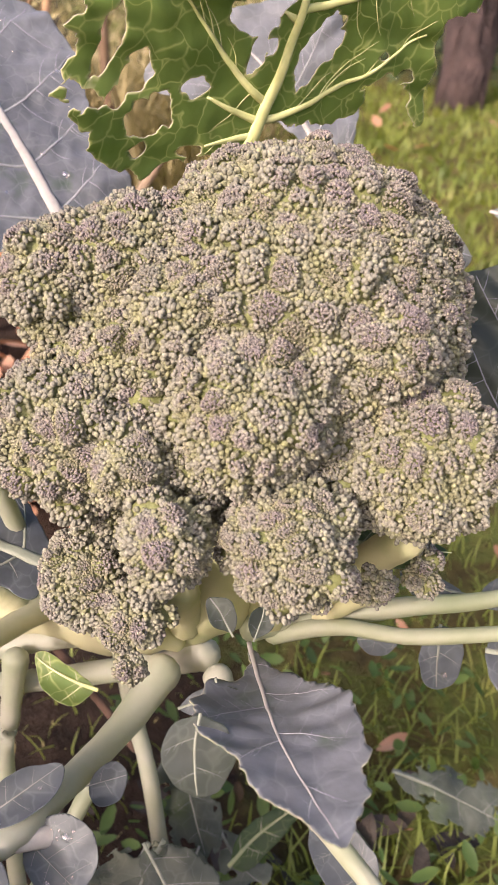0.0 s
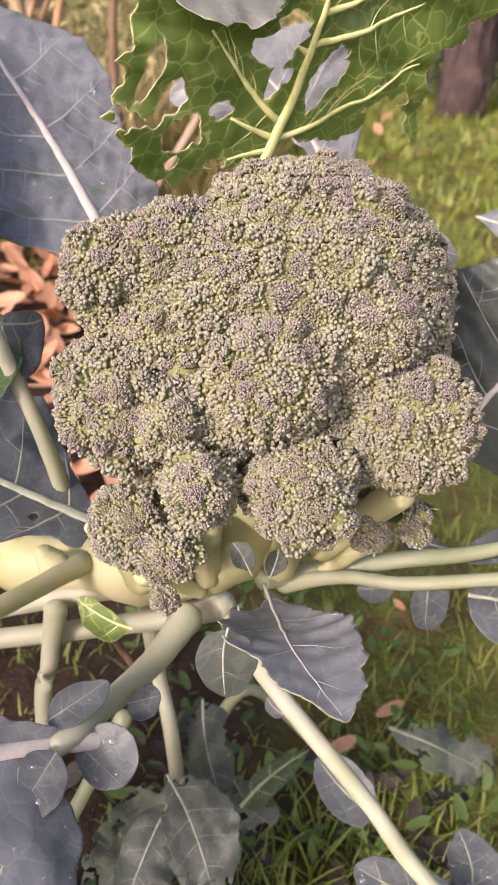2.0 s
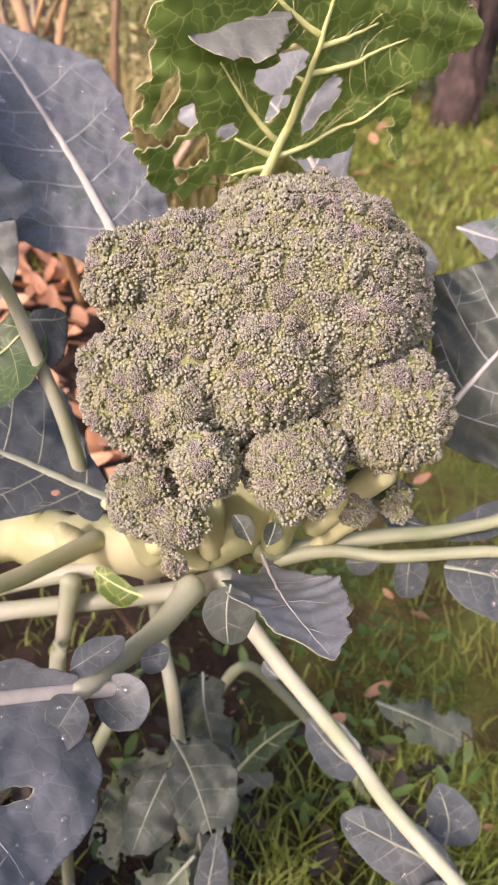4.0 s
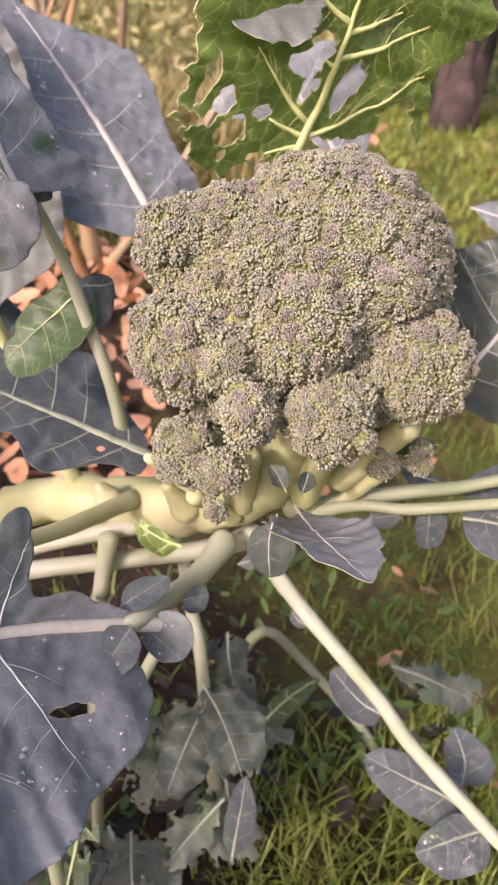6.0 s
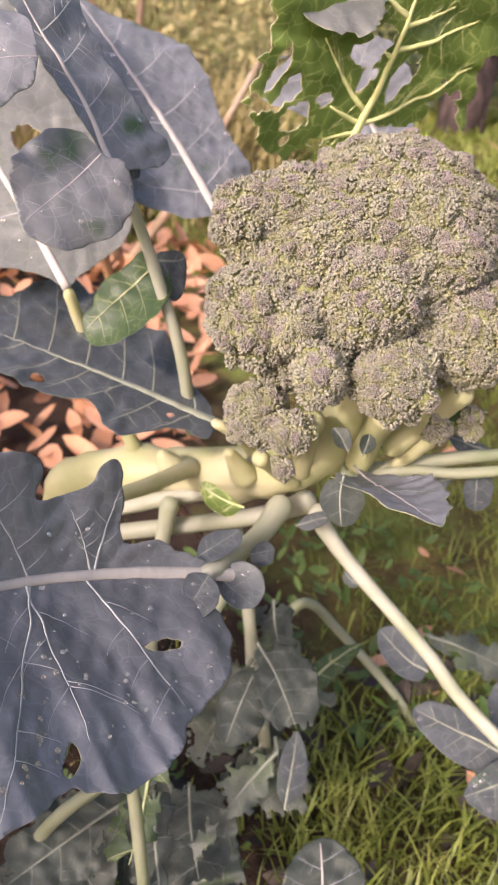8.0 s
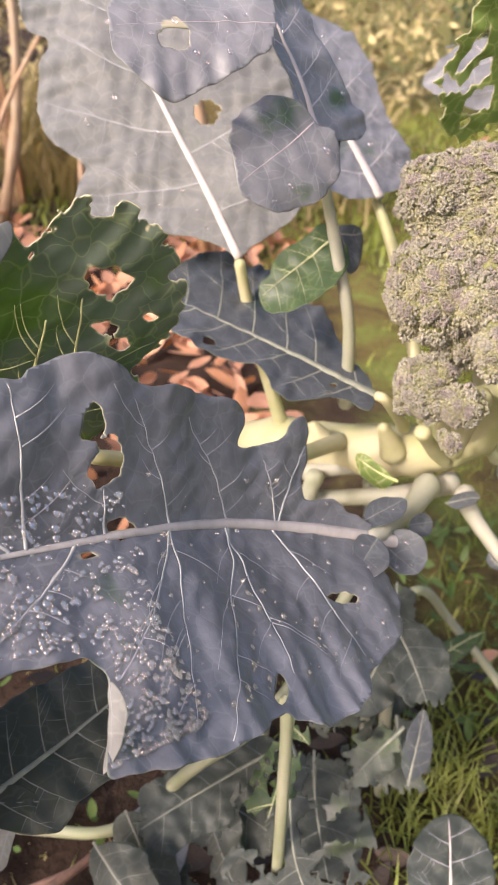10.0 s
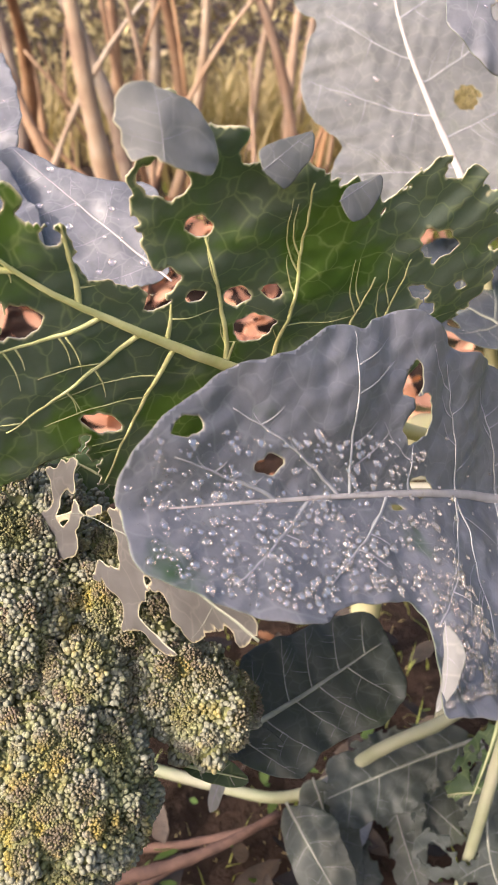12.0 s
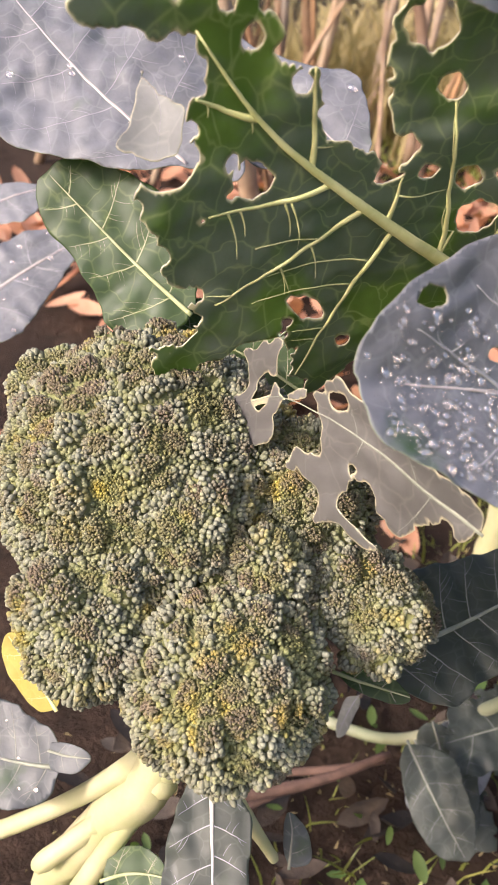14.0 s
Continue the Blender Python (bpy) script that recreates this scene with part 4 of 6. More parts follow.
leaf(plant, 'pale grey-green leaf with a thick cream midrib', PALE, ((-0.215, 0.370, 0.511), (-0.245, 0.399, 0.555), (-0.277, 0.427, 0.598), (-0.307, 0.455, 0.642), (-0.331, 0.486, 0.688), (-0.350, 0.519, 0.736)), (-0.884, -0.371, -0.286), (0.884, 0.371, 0.286),
     ((0.016, -0.010), (0.036, -0.038), (0.049, -0.062), (0.064, -0.084), (0.082, -0.100), (0.100, -0.090), (0.111, -0.076), (0.126, -0.087), (0.143, -0.096), (0.168, -0.093), (0.199, -0.079), (0.220, -0.063), (0.233, -0.080), (0.251, -0.080), (0.292, -0.083), (0.316, -0.043)),
     ((0.007, 0.023), (0.017, 0.061), (0.051, 0.082), (0.099, 0.097), (0.169, 0.113), (0.233, 0.109), (0.284, 0.060)),
     holes=((0.1220, 0.0295, 0.0103, 0.0104), (0.1149, -0.0887, 0.0051, 0.0052),),
     lines=((0.115, 0.173, -0.085), (0.068, 0.089, -0.090), (0.094, 0.110, 0.073), (0.166, 0.223, -0.057), (0.042, 0.042, 0.062), (0.144, 0.168, 0.068), (0.220, 0.275, -0.061), (0.203, 0.235, 0.069),), drops=40, veins=6, ripple=0.006, rib=0.75)
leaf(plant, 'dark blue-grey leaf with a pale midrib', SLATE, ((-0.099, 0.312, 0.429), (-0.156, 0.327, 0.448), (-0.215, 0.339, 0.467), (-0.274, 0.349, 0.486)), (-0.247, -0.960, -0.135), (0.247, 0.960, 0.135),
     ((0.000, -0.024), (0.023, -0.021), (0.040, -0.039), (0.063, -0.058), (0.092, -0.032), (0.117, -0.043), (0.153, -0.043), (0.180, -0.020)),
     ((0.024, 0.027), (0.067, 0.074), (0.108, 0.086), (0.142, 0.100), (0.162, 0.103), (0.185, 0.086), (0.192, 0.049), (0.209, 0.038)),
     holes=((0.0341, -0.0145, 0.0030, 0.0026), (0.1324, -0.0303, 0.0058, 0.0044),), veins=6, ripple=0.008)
leaf(plant, 'large green leaf with yellow veins and chewed margins', GREEN, ((-0.272, 0.137, 0.466), (-0.302, 0.097, 0.494), (-0.333, 0.057, 0.523), (-0.363, 0.017, 0.552), (-0.392, -0.022, 0.584), (-0.413, -0.057, 0.625)), (-0.527, -0.275, -0.804), (0.632, 0.161, 0.758),
     ((0.086, -0.025), (0.105, -0.060), (0.111, -0.071), (0.114, -0.084), (0.121, -0.091), (0.142, -0.079), (0.152, -0.066), (0.164, -0.072), (0.174, -0.077), (0.174, -0.089), (0.185, -0.103), (0.197, -0.110), (0.205, -0.103), (0.210, -0.094), (0.196, -0.085), (0.200, -0.075), (0.211, -0.068), (0.209, -0.065), (0.225, -0.069), (0.230, -0.061), (0.241, -0.057), (0.251, -0.054), (0.260, -0.052), (0.264, -0.046), (0.252, -0.043), (0.244, -0.035), (0.246, -0.027), (0.255, -0.025), (0.262, -0.016), (0.263, -0.009), (0.272, -0.007), (0.280, -0.009), (0.296, -0.019), (0.303, -0.024), (0.311, -0.022), (0.317, -0.016)),
     ((0.015, 0.062), (0.017, 0.075), (0.020, 0.095), (0.035, 0.114), (0.053, 0.129), (0.075, 0.138), (0.098, 0.140), (0.118, 0.133), (0.125, 0.121), (0.122, 0.110), (0.123, 0.099), (0.117, 0.098), (0.133, 0.106), (0.149, 0.109), (0.150, 0.099), (0.164, 0.098), (0.176, 0.100), (0.188, 0.093), (0.197, 0.084), (0.204, 0.095), (0.219, 0.088), (0.237, 0.087), (0.245, 0.081), (0.250, 0.071), (0.241, 0.066), (0.229, 0.059), (0.232, 0.051), (0.220, 0.050), (0.214, 0.043), (0.205, 0.036), (0.194, 0.032), (0.181, 0.022), (0.180, 0.017), (0.188, 0.018), (0.198, 0.021), (0.208, 0.011), (0.217, 0.017), (0.227, 0.022), (0.235, 0.027), (0.243, 0.022), (0.251, 0.023), (0.260, 0.024), (0.270, 0.022), (0.281, 0.013), (0.287, 0.005)),
     holes=((0.2736, 0.0130, 0.0033, 0.0032), (0.2583, 0.0140, 0.0042, 0.0042), (0.2344, 0.0190, 0.0046, 0.0036), (0.2678, -0.0090, 0.0065, 0.0057), (0.2221, -0.0170, 0.0083, 0.0072), (0.2337, -0.0170, 0.0026, 0.0032), (0.2250, -0.0260, 0.0023, 0.0014), (0.1637, 0.0260, 0.0052, 0.0036), (0.1877, 0.0530, 0.0059, 0.0045), (0.1449, 0.0340, 0.0067, 0.0054), (0.1239, 0.0240, 0.0108, 0.0082), (0.1341, 0.0440, 0.0049, 0.0036), (0.1579, -0.0480, 0.0107, 0.0050), (0.1623, -0.0570, 0.0027, 0.0032), (0.1275, -0.0540, 0.0036, 0.0030), (0.2148, 0.0610, 0.0103, 0.0078), (0.1834, 0.0250, 0.0075, 0.0071), (0.2279, -0.0400, 0.0012, 0.0014), (0.2243, 0.0690, 0.0017, 0.0014), (0.1064, 0.1320, 0.0072, 0.0050), (0.0779, 0.1020, 0.0130, 0.0078), (0.0604, 0.0790, 0.0067, 0.0036), (0.0459, 0.0740, 0.0078, 0.0036), (0.0401, 0.0930, 0.0051, 0.0028)),
     lines=((0.206, 0.236, 0.026), (0.158, 0.203, 0.048), (0.120, 0.191, 0.056), (0.120, 0.179, 0.077), (0.092, 0.164, 0.093), (0.060, 0.093, 0.074), (0.032, 0.084, 0.090), (0.237, 0.262, -0.013), (0.193, 0.244, -0.051), (0.172, 0.198, -0.065), (0.151, 0.130, -0.096)), veins=7, ripple=0.003, ragged=0.004)
leaf(plant, 'dark green leaf in the shade with a pale midrib', SHADED, ((-0.319, 0.019, 0.303), (-0.290, 0.045, 0.314), (-0.262, 0.072, 0.326), (-0.235, 0.100, 0.338)), (-0.726, 0.598, 0.339), (0.726, -0.598, -0.339),
     ((0.028, -0.029), (0.041, -0.040), (0.065, -0.037), (0.108, -0.029), (0.124, -0.015)),
     ((0.005, 0.011), (0.013, 0.028), (0.034, 0.041), (0.055, 0.030), (0.089, 0.040), (0.113, 0.034)), veins=6, ripple=0.006, rib=1.6)
leaf(plant, 'small cupped green leaflet with yellow veins', DARK, ((-0.138, 0.343, 0.546), (-0.156, 0.333, 0.530), (-0.175, 0.324, 0.515), (-0.194, 0.315, 0.499)), (0.689, -0.488, -0.536), (-0.689, 0.488, 0.536),
     ((0.008, -0.022), (0.031, -0.032), (0.068, -0.025), (0.081, -0.012)),
     ((0.012, 0.015), (0.049, 0.016), (0.073, 0.009)), veins=4, ripple=0.002, cup=0.012, rib=0.5)
leaf(plant, 'dark cupped leaflet', SLATE, ((-0.144, 0.336, 0.545), (-0.136, 0.339, 0.544), (-0.129, 0.342, 0.543), (-0.122, 0.346, 0.544)), (-0.140, 0.473, 0.870), (0.140, -0.473, -0.870),
     ((0.003, -0.007), (0.012, -0.008), (0.021, -0.006)),
     ((0.003, 0.022), (0.009, 0.030), (0.018, 0.026)), veins=2, cup=0.006)
leaf(plant, 'rounded blue-grey leaf lobe with a crinkled edge', BLUE, ((-0.163, 0.265, 0.630), (-0.176, 0.252, 0.619), (-0.189, 0.240, 0.610), (-0.203, 0.227, 0.600)), (0.688, -0.152, -0.710), (-0.688, 0.152, 0.710),
     ((-0.007, -0.013), (0.002, -0.031), (0.026, -0.038), (0.056, -0.026), (0.066, -0.007)),
     ((-0.001, 0.017), (0.009, 0.031), (0.035, 0.031), (0.049, 0.024), (0.058, 0.011)), veins=3, ripple=0.006, cup=-0.01, rib=0.3, drops=6)
leaf(plant, 'blue-grey leaf lobe with a chewed round hole', BLUE, ((-0.186, 0.238, 0.682), (-0.214, 0.225, 0.682), (-0.241, 0.211, 0.681), (-0.268, 0.197, 0.679)), (0.321, -0.591, -0.740), (-0.321, 0.591, 0.740),
     ((0.009, -0.015), (0.041, -0.032), (0.069, -0.039), (0.087, -0.022), (0.093, -0.012)),
     ((-0.002, 0.028), (0.032, 0.041), (0.075, 0.032), (0.091, 0.010)),
     holes=((0.0580, -0.0060, 0.0086, 0.0086),), veins=4, ripple=0.005, cup=-0.012, drops=20, rib=0.12)
leaf(plant, 'long leaf blade with a pale stout midrib', BLUE, ((-0.159, 0.276, 0.619), (-0.176, 0.291, 0.654), (-0.198, 0.299, 0.689), (-0.219, 0.308, 0.724)), (-0.537, -0.842, -0.050), (0.537, 0.842, 0.050),
     ((0.023, -0.006), (0.052, -0.014), (0.093, -0.010), (0.123, -0.012)),
     ((-0.010, 0.037), (-0.003, 0.065), (0.022, 0.045), (0.053, 0.037), (0.090, 0.043), (0.122, 0.044)), veins=5, ripple=0.004, drops=12)
leaf(plant, 'small dark cupped leaflet', SLATE, ((-0.165, 0.301, 0.620), (-0.159, 0.300, 0.618), (-0.152, 0.300, 0.616), (-0.145, 0.300, 0.615)), (0.218, 0.603, 0.768), (-0.218, -0.603, -0.768),
     ((-0.000, -0.007), (0.008, -0.011), (0.018, -0.006)),
     ((0.005, 0.010), (0.014, 0.011), (0.022, 0.007)), veins=2, cup=0.006)
leaf(plant, 'small silvery blue leaf hanging below the head', BLUE, ((0.000, 0.272, 0.417), (0.005, 0.235, 0.430), (0.013, 0.188, 0.450), (0.031, 0.142, 0.460)), (0.968, 0.200, -0.080), (-0.968, -0.200, 0.080),
     ((0.033, -0.011), (0.050, -0.026), (0.065, -0.034), (0.096, -0.031), (0.123, -0.018), (0.132, -0.007)),
     ((0.037, 0.008), (0.036, 0.022), (0.059, 0.034), (0.080, 0.032), (0.094, 0.023), (0.113, 0.019), (0.127, 0.011)), veins=4, ripple=0.003, ragged=0.002, cup=0.01, rib=0.5)
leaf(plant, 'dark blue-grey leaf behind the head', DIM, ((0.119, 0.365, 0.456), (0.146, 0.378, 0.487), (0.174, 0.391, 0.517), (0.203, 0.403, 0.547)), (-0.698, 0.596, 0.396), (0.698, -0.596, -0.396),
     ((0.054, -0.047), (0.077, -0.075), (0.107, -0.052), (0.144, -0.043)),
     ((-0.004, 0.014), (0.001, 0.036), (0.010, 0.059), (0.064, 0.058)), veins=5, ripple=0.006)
leaf(plant, 'small blue-grey leaf', BLUE, ((0.155, 0.516, 0.553), (0.174, 0.509, 0.549), (0.193, 0.503, 0.546), (0.212, 0.498, 0.542)), (0.339, 0.811, 0.477), (-0.339, -0.811, -0.477),
     ((0.011, -0.013), (0.037, -0.028)),
     ((0.016, 0.010), (0.044, 0.032)), veins=3)
leaf(plant, 'pale leaf behind the head', PALE, ((0.087, 0.435, 0.547), (0.100, 0.440, 0.551), (0.114, 0.442, 0.552), (0.128, 0.438, 0.549)), (-0.077, 0.798, 0.598), (0.077, -0.798, -0.598),
     ((0.017, -0.018), (0.032, -0.016)),
     ((0.012, 0.015), (0.029, 0.018)), veins=3)
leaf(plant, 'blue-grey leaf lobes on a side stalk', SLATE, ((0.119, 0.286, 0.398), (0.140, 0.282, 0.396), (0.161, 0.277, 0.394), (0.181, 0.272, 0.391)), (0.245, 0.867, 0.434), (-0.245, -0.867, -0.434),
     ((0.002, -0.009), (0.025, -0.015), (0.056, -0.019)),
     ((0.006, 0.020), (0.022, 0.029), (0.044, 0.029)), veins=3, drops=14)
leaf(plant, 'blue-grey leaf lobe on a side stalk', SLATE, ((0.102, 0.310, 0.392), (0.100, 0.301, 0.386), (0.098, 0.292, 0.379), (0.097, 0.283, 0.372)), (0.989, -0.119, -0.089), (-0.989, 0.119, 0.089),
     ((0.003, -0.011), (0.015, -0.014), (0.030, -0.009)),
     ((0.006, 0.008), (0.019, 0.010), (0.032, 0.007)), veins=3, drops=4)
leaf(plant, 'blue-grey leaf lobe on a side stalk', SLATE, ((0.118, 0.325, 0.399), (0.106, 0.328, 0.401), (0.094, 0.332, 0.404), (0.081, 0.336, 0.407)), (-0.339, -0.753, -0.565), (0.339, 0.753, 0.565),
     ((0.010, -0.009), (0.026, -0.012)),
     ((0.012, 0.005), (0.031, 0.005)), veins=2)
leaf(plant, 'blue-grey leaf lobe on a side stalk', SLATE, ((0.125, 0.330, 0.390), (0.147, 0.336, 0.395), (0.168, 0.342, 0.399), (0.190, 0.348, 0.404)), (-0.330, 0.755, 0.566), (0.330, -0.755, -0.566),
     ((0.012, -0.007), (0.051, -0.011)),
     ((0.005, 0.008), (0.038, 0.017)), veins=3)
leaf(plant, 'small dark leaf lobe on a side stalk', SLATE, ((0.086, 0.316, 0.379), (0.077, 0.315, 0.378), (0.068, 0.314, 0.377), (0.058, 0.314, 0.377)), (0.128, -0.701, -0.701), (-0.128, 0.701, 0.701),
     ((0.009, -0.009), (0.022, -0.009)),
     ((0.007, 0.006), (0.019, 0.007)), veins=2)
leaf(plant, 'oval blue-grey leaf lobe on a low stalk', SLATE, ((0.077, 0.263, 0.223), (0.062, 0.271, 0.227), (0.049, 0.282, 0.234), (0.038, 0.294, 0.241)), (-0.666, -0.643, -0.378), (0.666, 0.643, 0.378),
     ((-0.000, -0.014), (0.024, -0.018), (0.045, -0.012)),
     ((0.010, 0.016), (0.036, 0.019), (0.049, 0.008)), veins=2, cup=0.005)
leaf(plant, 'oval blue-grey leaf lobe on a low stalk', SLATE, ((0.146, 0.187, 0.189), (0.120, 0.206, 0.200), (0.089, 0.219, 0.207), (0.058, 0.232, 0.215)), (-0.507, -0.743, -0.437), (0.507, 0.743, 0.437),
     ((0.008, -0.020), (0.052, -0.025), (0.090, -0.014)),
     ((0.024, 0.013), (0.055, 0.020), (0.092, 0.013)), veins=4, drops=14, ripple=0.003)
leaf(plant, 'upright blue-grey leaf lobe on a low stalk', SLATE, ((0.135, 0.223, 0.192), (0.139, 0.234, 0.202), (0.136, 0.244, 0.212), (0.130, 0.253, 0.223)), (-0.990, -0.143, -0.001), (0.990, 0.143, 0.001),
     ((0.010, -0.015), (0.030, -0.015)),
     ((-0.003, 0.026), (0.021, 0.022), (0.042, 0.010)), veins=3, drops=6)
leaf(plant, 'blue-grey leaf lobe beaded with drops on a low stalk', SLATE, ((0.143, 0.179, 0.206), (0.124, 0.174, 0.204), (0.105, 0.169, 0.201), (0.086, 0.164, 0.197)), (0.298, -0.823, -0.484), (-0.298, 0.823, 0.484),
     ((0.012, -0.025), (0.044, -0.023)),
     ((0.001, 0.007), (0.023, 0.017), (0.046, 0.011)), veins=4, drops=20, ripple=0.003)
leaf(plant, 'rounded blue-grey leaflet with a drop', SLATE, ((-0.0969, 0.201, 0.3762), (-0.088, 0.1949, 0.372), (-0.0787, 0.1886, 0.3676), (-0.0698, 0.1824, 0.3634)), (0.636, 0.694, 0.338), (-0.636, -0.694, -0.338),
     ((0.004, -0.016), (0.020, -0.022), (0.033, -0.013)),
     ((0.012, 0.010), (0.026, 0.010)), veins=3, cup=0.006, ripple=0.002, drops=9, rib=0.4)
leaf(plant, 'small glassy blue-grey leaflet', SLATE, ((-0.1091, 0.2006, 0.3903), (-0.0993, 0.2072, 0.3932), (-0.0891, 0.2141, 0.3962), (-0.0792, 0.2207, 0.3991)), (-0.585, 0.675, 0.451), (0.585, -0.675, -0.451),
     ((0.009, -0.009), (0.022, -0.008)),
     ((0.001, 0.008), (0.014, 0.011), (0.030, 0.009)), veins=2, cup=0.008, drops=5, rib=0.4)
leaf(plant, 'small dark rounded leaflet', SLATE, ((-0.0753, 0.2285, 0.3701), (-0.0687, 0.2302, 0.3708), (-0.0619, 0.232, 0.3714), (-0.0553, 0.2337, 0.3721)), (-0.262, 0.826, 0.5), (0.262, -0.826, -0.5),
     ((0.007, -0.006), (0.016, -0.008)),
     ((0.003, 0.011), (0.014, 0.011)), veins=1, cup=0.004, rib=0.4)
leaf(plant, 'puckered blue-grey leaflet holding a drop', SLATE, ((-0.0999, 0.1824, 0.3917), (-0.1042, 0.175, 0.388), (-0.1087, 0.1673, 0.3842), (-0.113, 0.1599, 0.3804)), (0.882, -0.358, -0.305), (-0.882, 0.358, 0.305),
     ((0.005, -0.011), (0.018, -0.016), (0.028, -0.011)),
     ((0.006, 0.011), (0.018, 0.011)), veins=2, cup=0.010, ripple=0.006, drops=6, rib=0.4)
leaf(plant, 'crumpled grey leaf low on the plant', ASH, ((-0.068, 0.319, 0.178), (-0.085, 0.296, 0.158), (-0.100, 0.272, 0.138), (-0.114, 0.248, 0.118)), (0.889, -0.413, -0.199), (-0.889, 0.413, 0.199),
     ((-0.005, -0.021), (0.035, -0.037), (0.062, -0.034), (0.095, -0.017)),
     ((0.016, 0.019), (0.063, 0.028), (0.093, 0.028), (0.109, 0.009)), veins=4, ripple=0.016, ragged=0.014)
leaf(plant, 'pale grey low leaf', ASH, ((-0.057, 0.277, 0.117), (-0.069, 0.261, 0.104), (-0.081, 0.244, 0.091), (-0.092, 0.227, 0.078)), (0.849, -0.232, -0.474), (-0.849, 0.232, 0.474),
     ((0.017, -0.017), (0.043, -0.027), (0.067, -0.011)),
     ((0.012, 0.013), (0.038, 0.021), (0.059, 0.014)), veins=3, ripple=0.016, ragged=0.012)
leaf(plant, 'narrow blue-grey low leaf', SLATE, ((-0.040, 0.209, 0.115), (-0.036, 0.224, 0.132), (-0.032, 0.239, 0.148), (-0.029, 0.254, 0.165)), (-0.963, -0.050, 0.263), (0.963, 0.050, -0.263),
     ((0.016, -0.011), (0.047, -0.011)),
     ((0.019, 0.016), (0.046, 0.012)), veins=3)
leaf(plant, 'pale leaf lying near the ground', ASH, ((0.121, 0.426, 0.107), (0.151, 0.414, 0.104), (0.180, 0.400, 0.099), (0.208, 0.385, 0.094)), (0.443, 0.855, 0.270), (-0.443, -0.855, -0.270),
     ((0.020, -0.016), (0.059, -0.028), (0.091, -0.025)),
     ((0.017, 0.014), (0.053, 0.031), (0.091, 0.020)), veins=4, ripple=0.016, ragged=0.014)
leaf(plant, 'crumpled pale leaf near the ground', ASH, ((-0.024, 0.371, 0.115), (-0.014, 0.356, 0.107), (-0.002, 0.344, 0.099), (0.014, 0.334, 0.094)), (0.746, 0.574, 0.338), (-0.746, -0.574, -0.338),
     ((0.027, -0.018), (0.050, -0.017)),
     ((0.013, 0.016), (0.043, 0.020)), veins=2, ripple=0.016, ragged=0.012)
leaf(plant, 'green low leaf half in shade', DARK, ((-0.015, 0.331, 0.128), (0.003, 0.345, 0.139), (0.024, 0.357, 0.148), (0.045, 0.367, 0.155)), (-0.594, 0.643, 0.482), (0.594, -0.643, -0.482),
     ((0.017, -0.010), (0.044, -0.009)),
     ((0.010, 0.015), (0.048, 0.012)), veins=3)
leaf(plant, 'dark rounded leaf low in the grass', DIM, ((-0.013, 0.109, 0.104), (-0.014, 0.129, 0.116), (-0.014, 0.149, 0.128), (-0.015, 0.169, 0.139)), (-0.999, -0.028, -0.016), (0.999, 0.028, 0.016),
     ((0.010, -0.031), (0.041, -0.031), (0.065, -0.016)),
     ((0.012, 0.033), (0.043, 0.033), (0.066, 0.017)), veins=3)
leaf(plant, 'lacy leaf eaten down to its veins', SHADED, ((-0.143, 0.176, 0.186), (-0.140, 0.147, 0.157), (-0.132, 0.119, 0.129), (-0.112, 0.094, 0.104)), (0.967, 0.179, 0.179), (-0.967, -0.179, -0.179),
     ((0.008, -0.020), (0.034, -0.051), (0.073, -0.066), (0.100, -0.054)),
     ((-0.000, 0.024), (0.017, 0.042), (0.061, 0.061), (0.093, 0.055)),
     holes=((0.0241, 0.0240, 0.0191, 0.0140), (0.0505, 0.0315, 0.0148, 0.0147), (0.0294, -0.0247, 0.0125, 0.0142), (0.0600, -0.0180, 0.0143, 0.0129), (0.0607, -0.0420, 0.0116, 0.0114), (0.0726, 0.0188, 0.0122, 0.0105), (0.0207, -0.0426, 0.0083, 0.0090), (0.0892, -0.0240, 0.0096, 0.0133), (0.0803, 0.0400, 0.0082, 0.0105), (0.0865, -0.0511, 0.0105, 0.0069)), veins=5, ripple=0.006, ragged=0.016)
leaf(plant, 'grey low leaf under the large leaf', SHADED, ((-0.064, 0.277, 0.213), (-0.074, 0.260, 0.200), (-0.083, 0.243, 0.187), (-0.091, 0.225, 0.174)), (0.921, -0.311, -0.233), (-0.921, 0.311, 0.233),
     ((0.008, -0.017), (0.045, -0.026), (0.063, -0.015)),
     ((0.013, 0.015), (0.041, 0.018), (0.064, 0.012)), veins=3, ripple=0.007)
leaf(plant, 'pale grey low leaf', ASH, ((-0.046, 0.238, 0.153), (-0.063, 0.224, 0.143), (-0.079, 0.210, 0.133), (-0.095, 0.196, 0.122)), (0.729, -0.548, -0.411), (-0.729, 0.548, 0.411),
     ((0.023, -0.016), (0.054, -0.020)),
     ((0.018, 0.016), (0.042, 0.026), (0.060, 0.019)), veins=3, ripple=0.016, ragged=0.012)
leaf(second, 'dark low leaf in shade', BLUE, ((-0.243, 0.177, 0.109), (-0.251, 0.155, 0.092), (-0.255, 0.132, 0.075), (-0.257, 0.109, 0.057)), (0.987, -0.130, -0.098), (-0.987, 0.130, 0.098),
     ((0.000, -0.030), (0.035, -0.034), (0.081, -0.022)),
     ((0.017, 0.022), (0.047, 0.031), (0.085, 0.020)), veins=4, ripple=0.006)
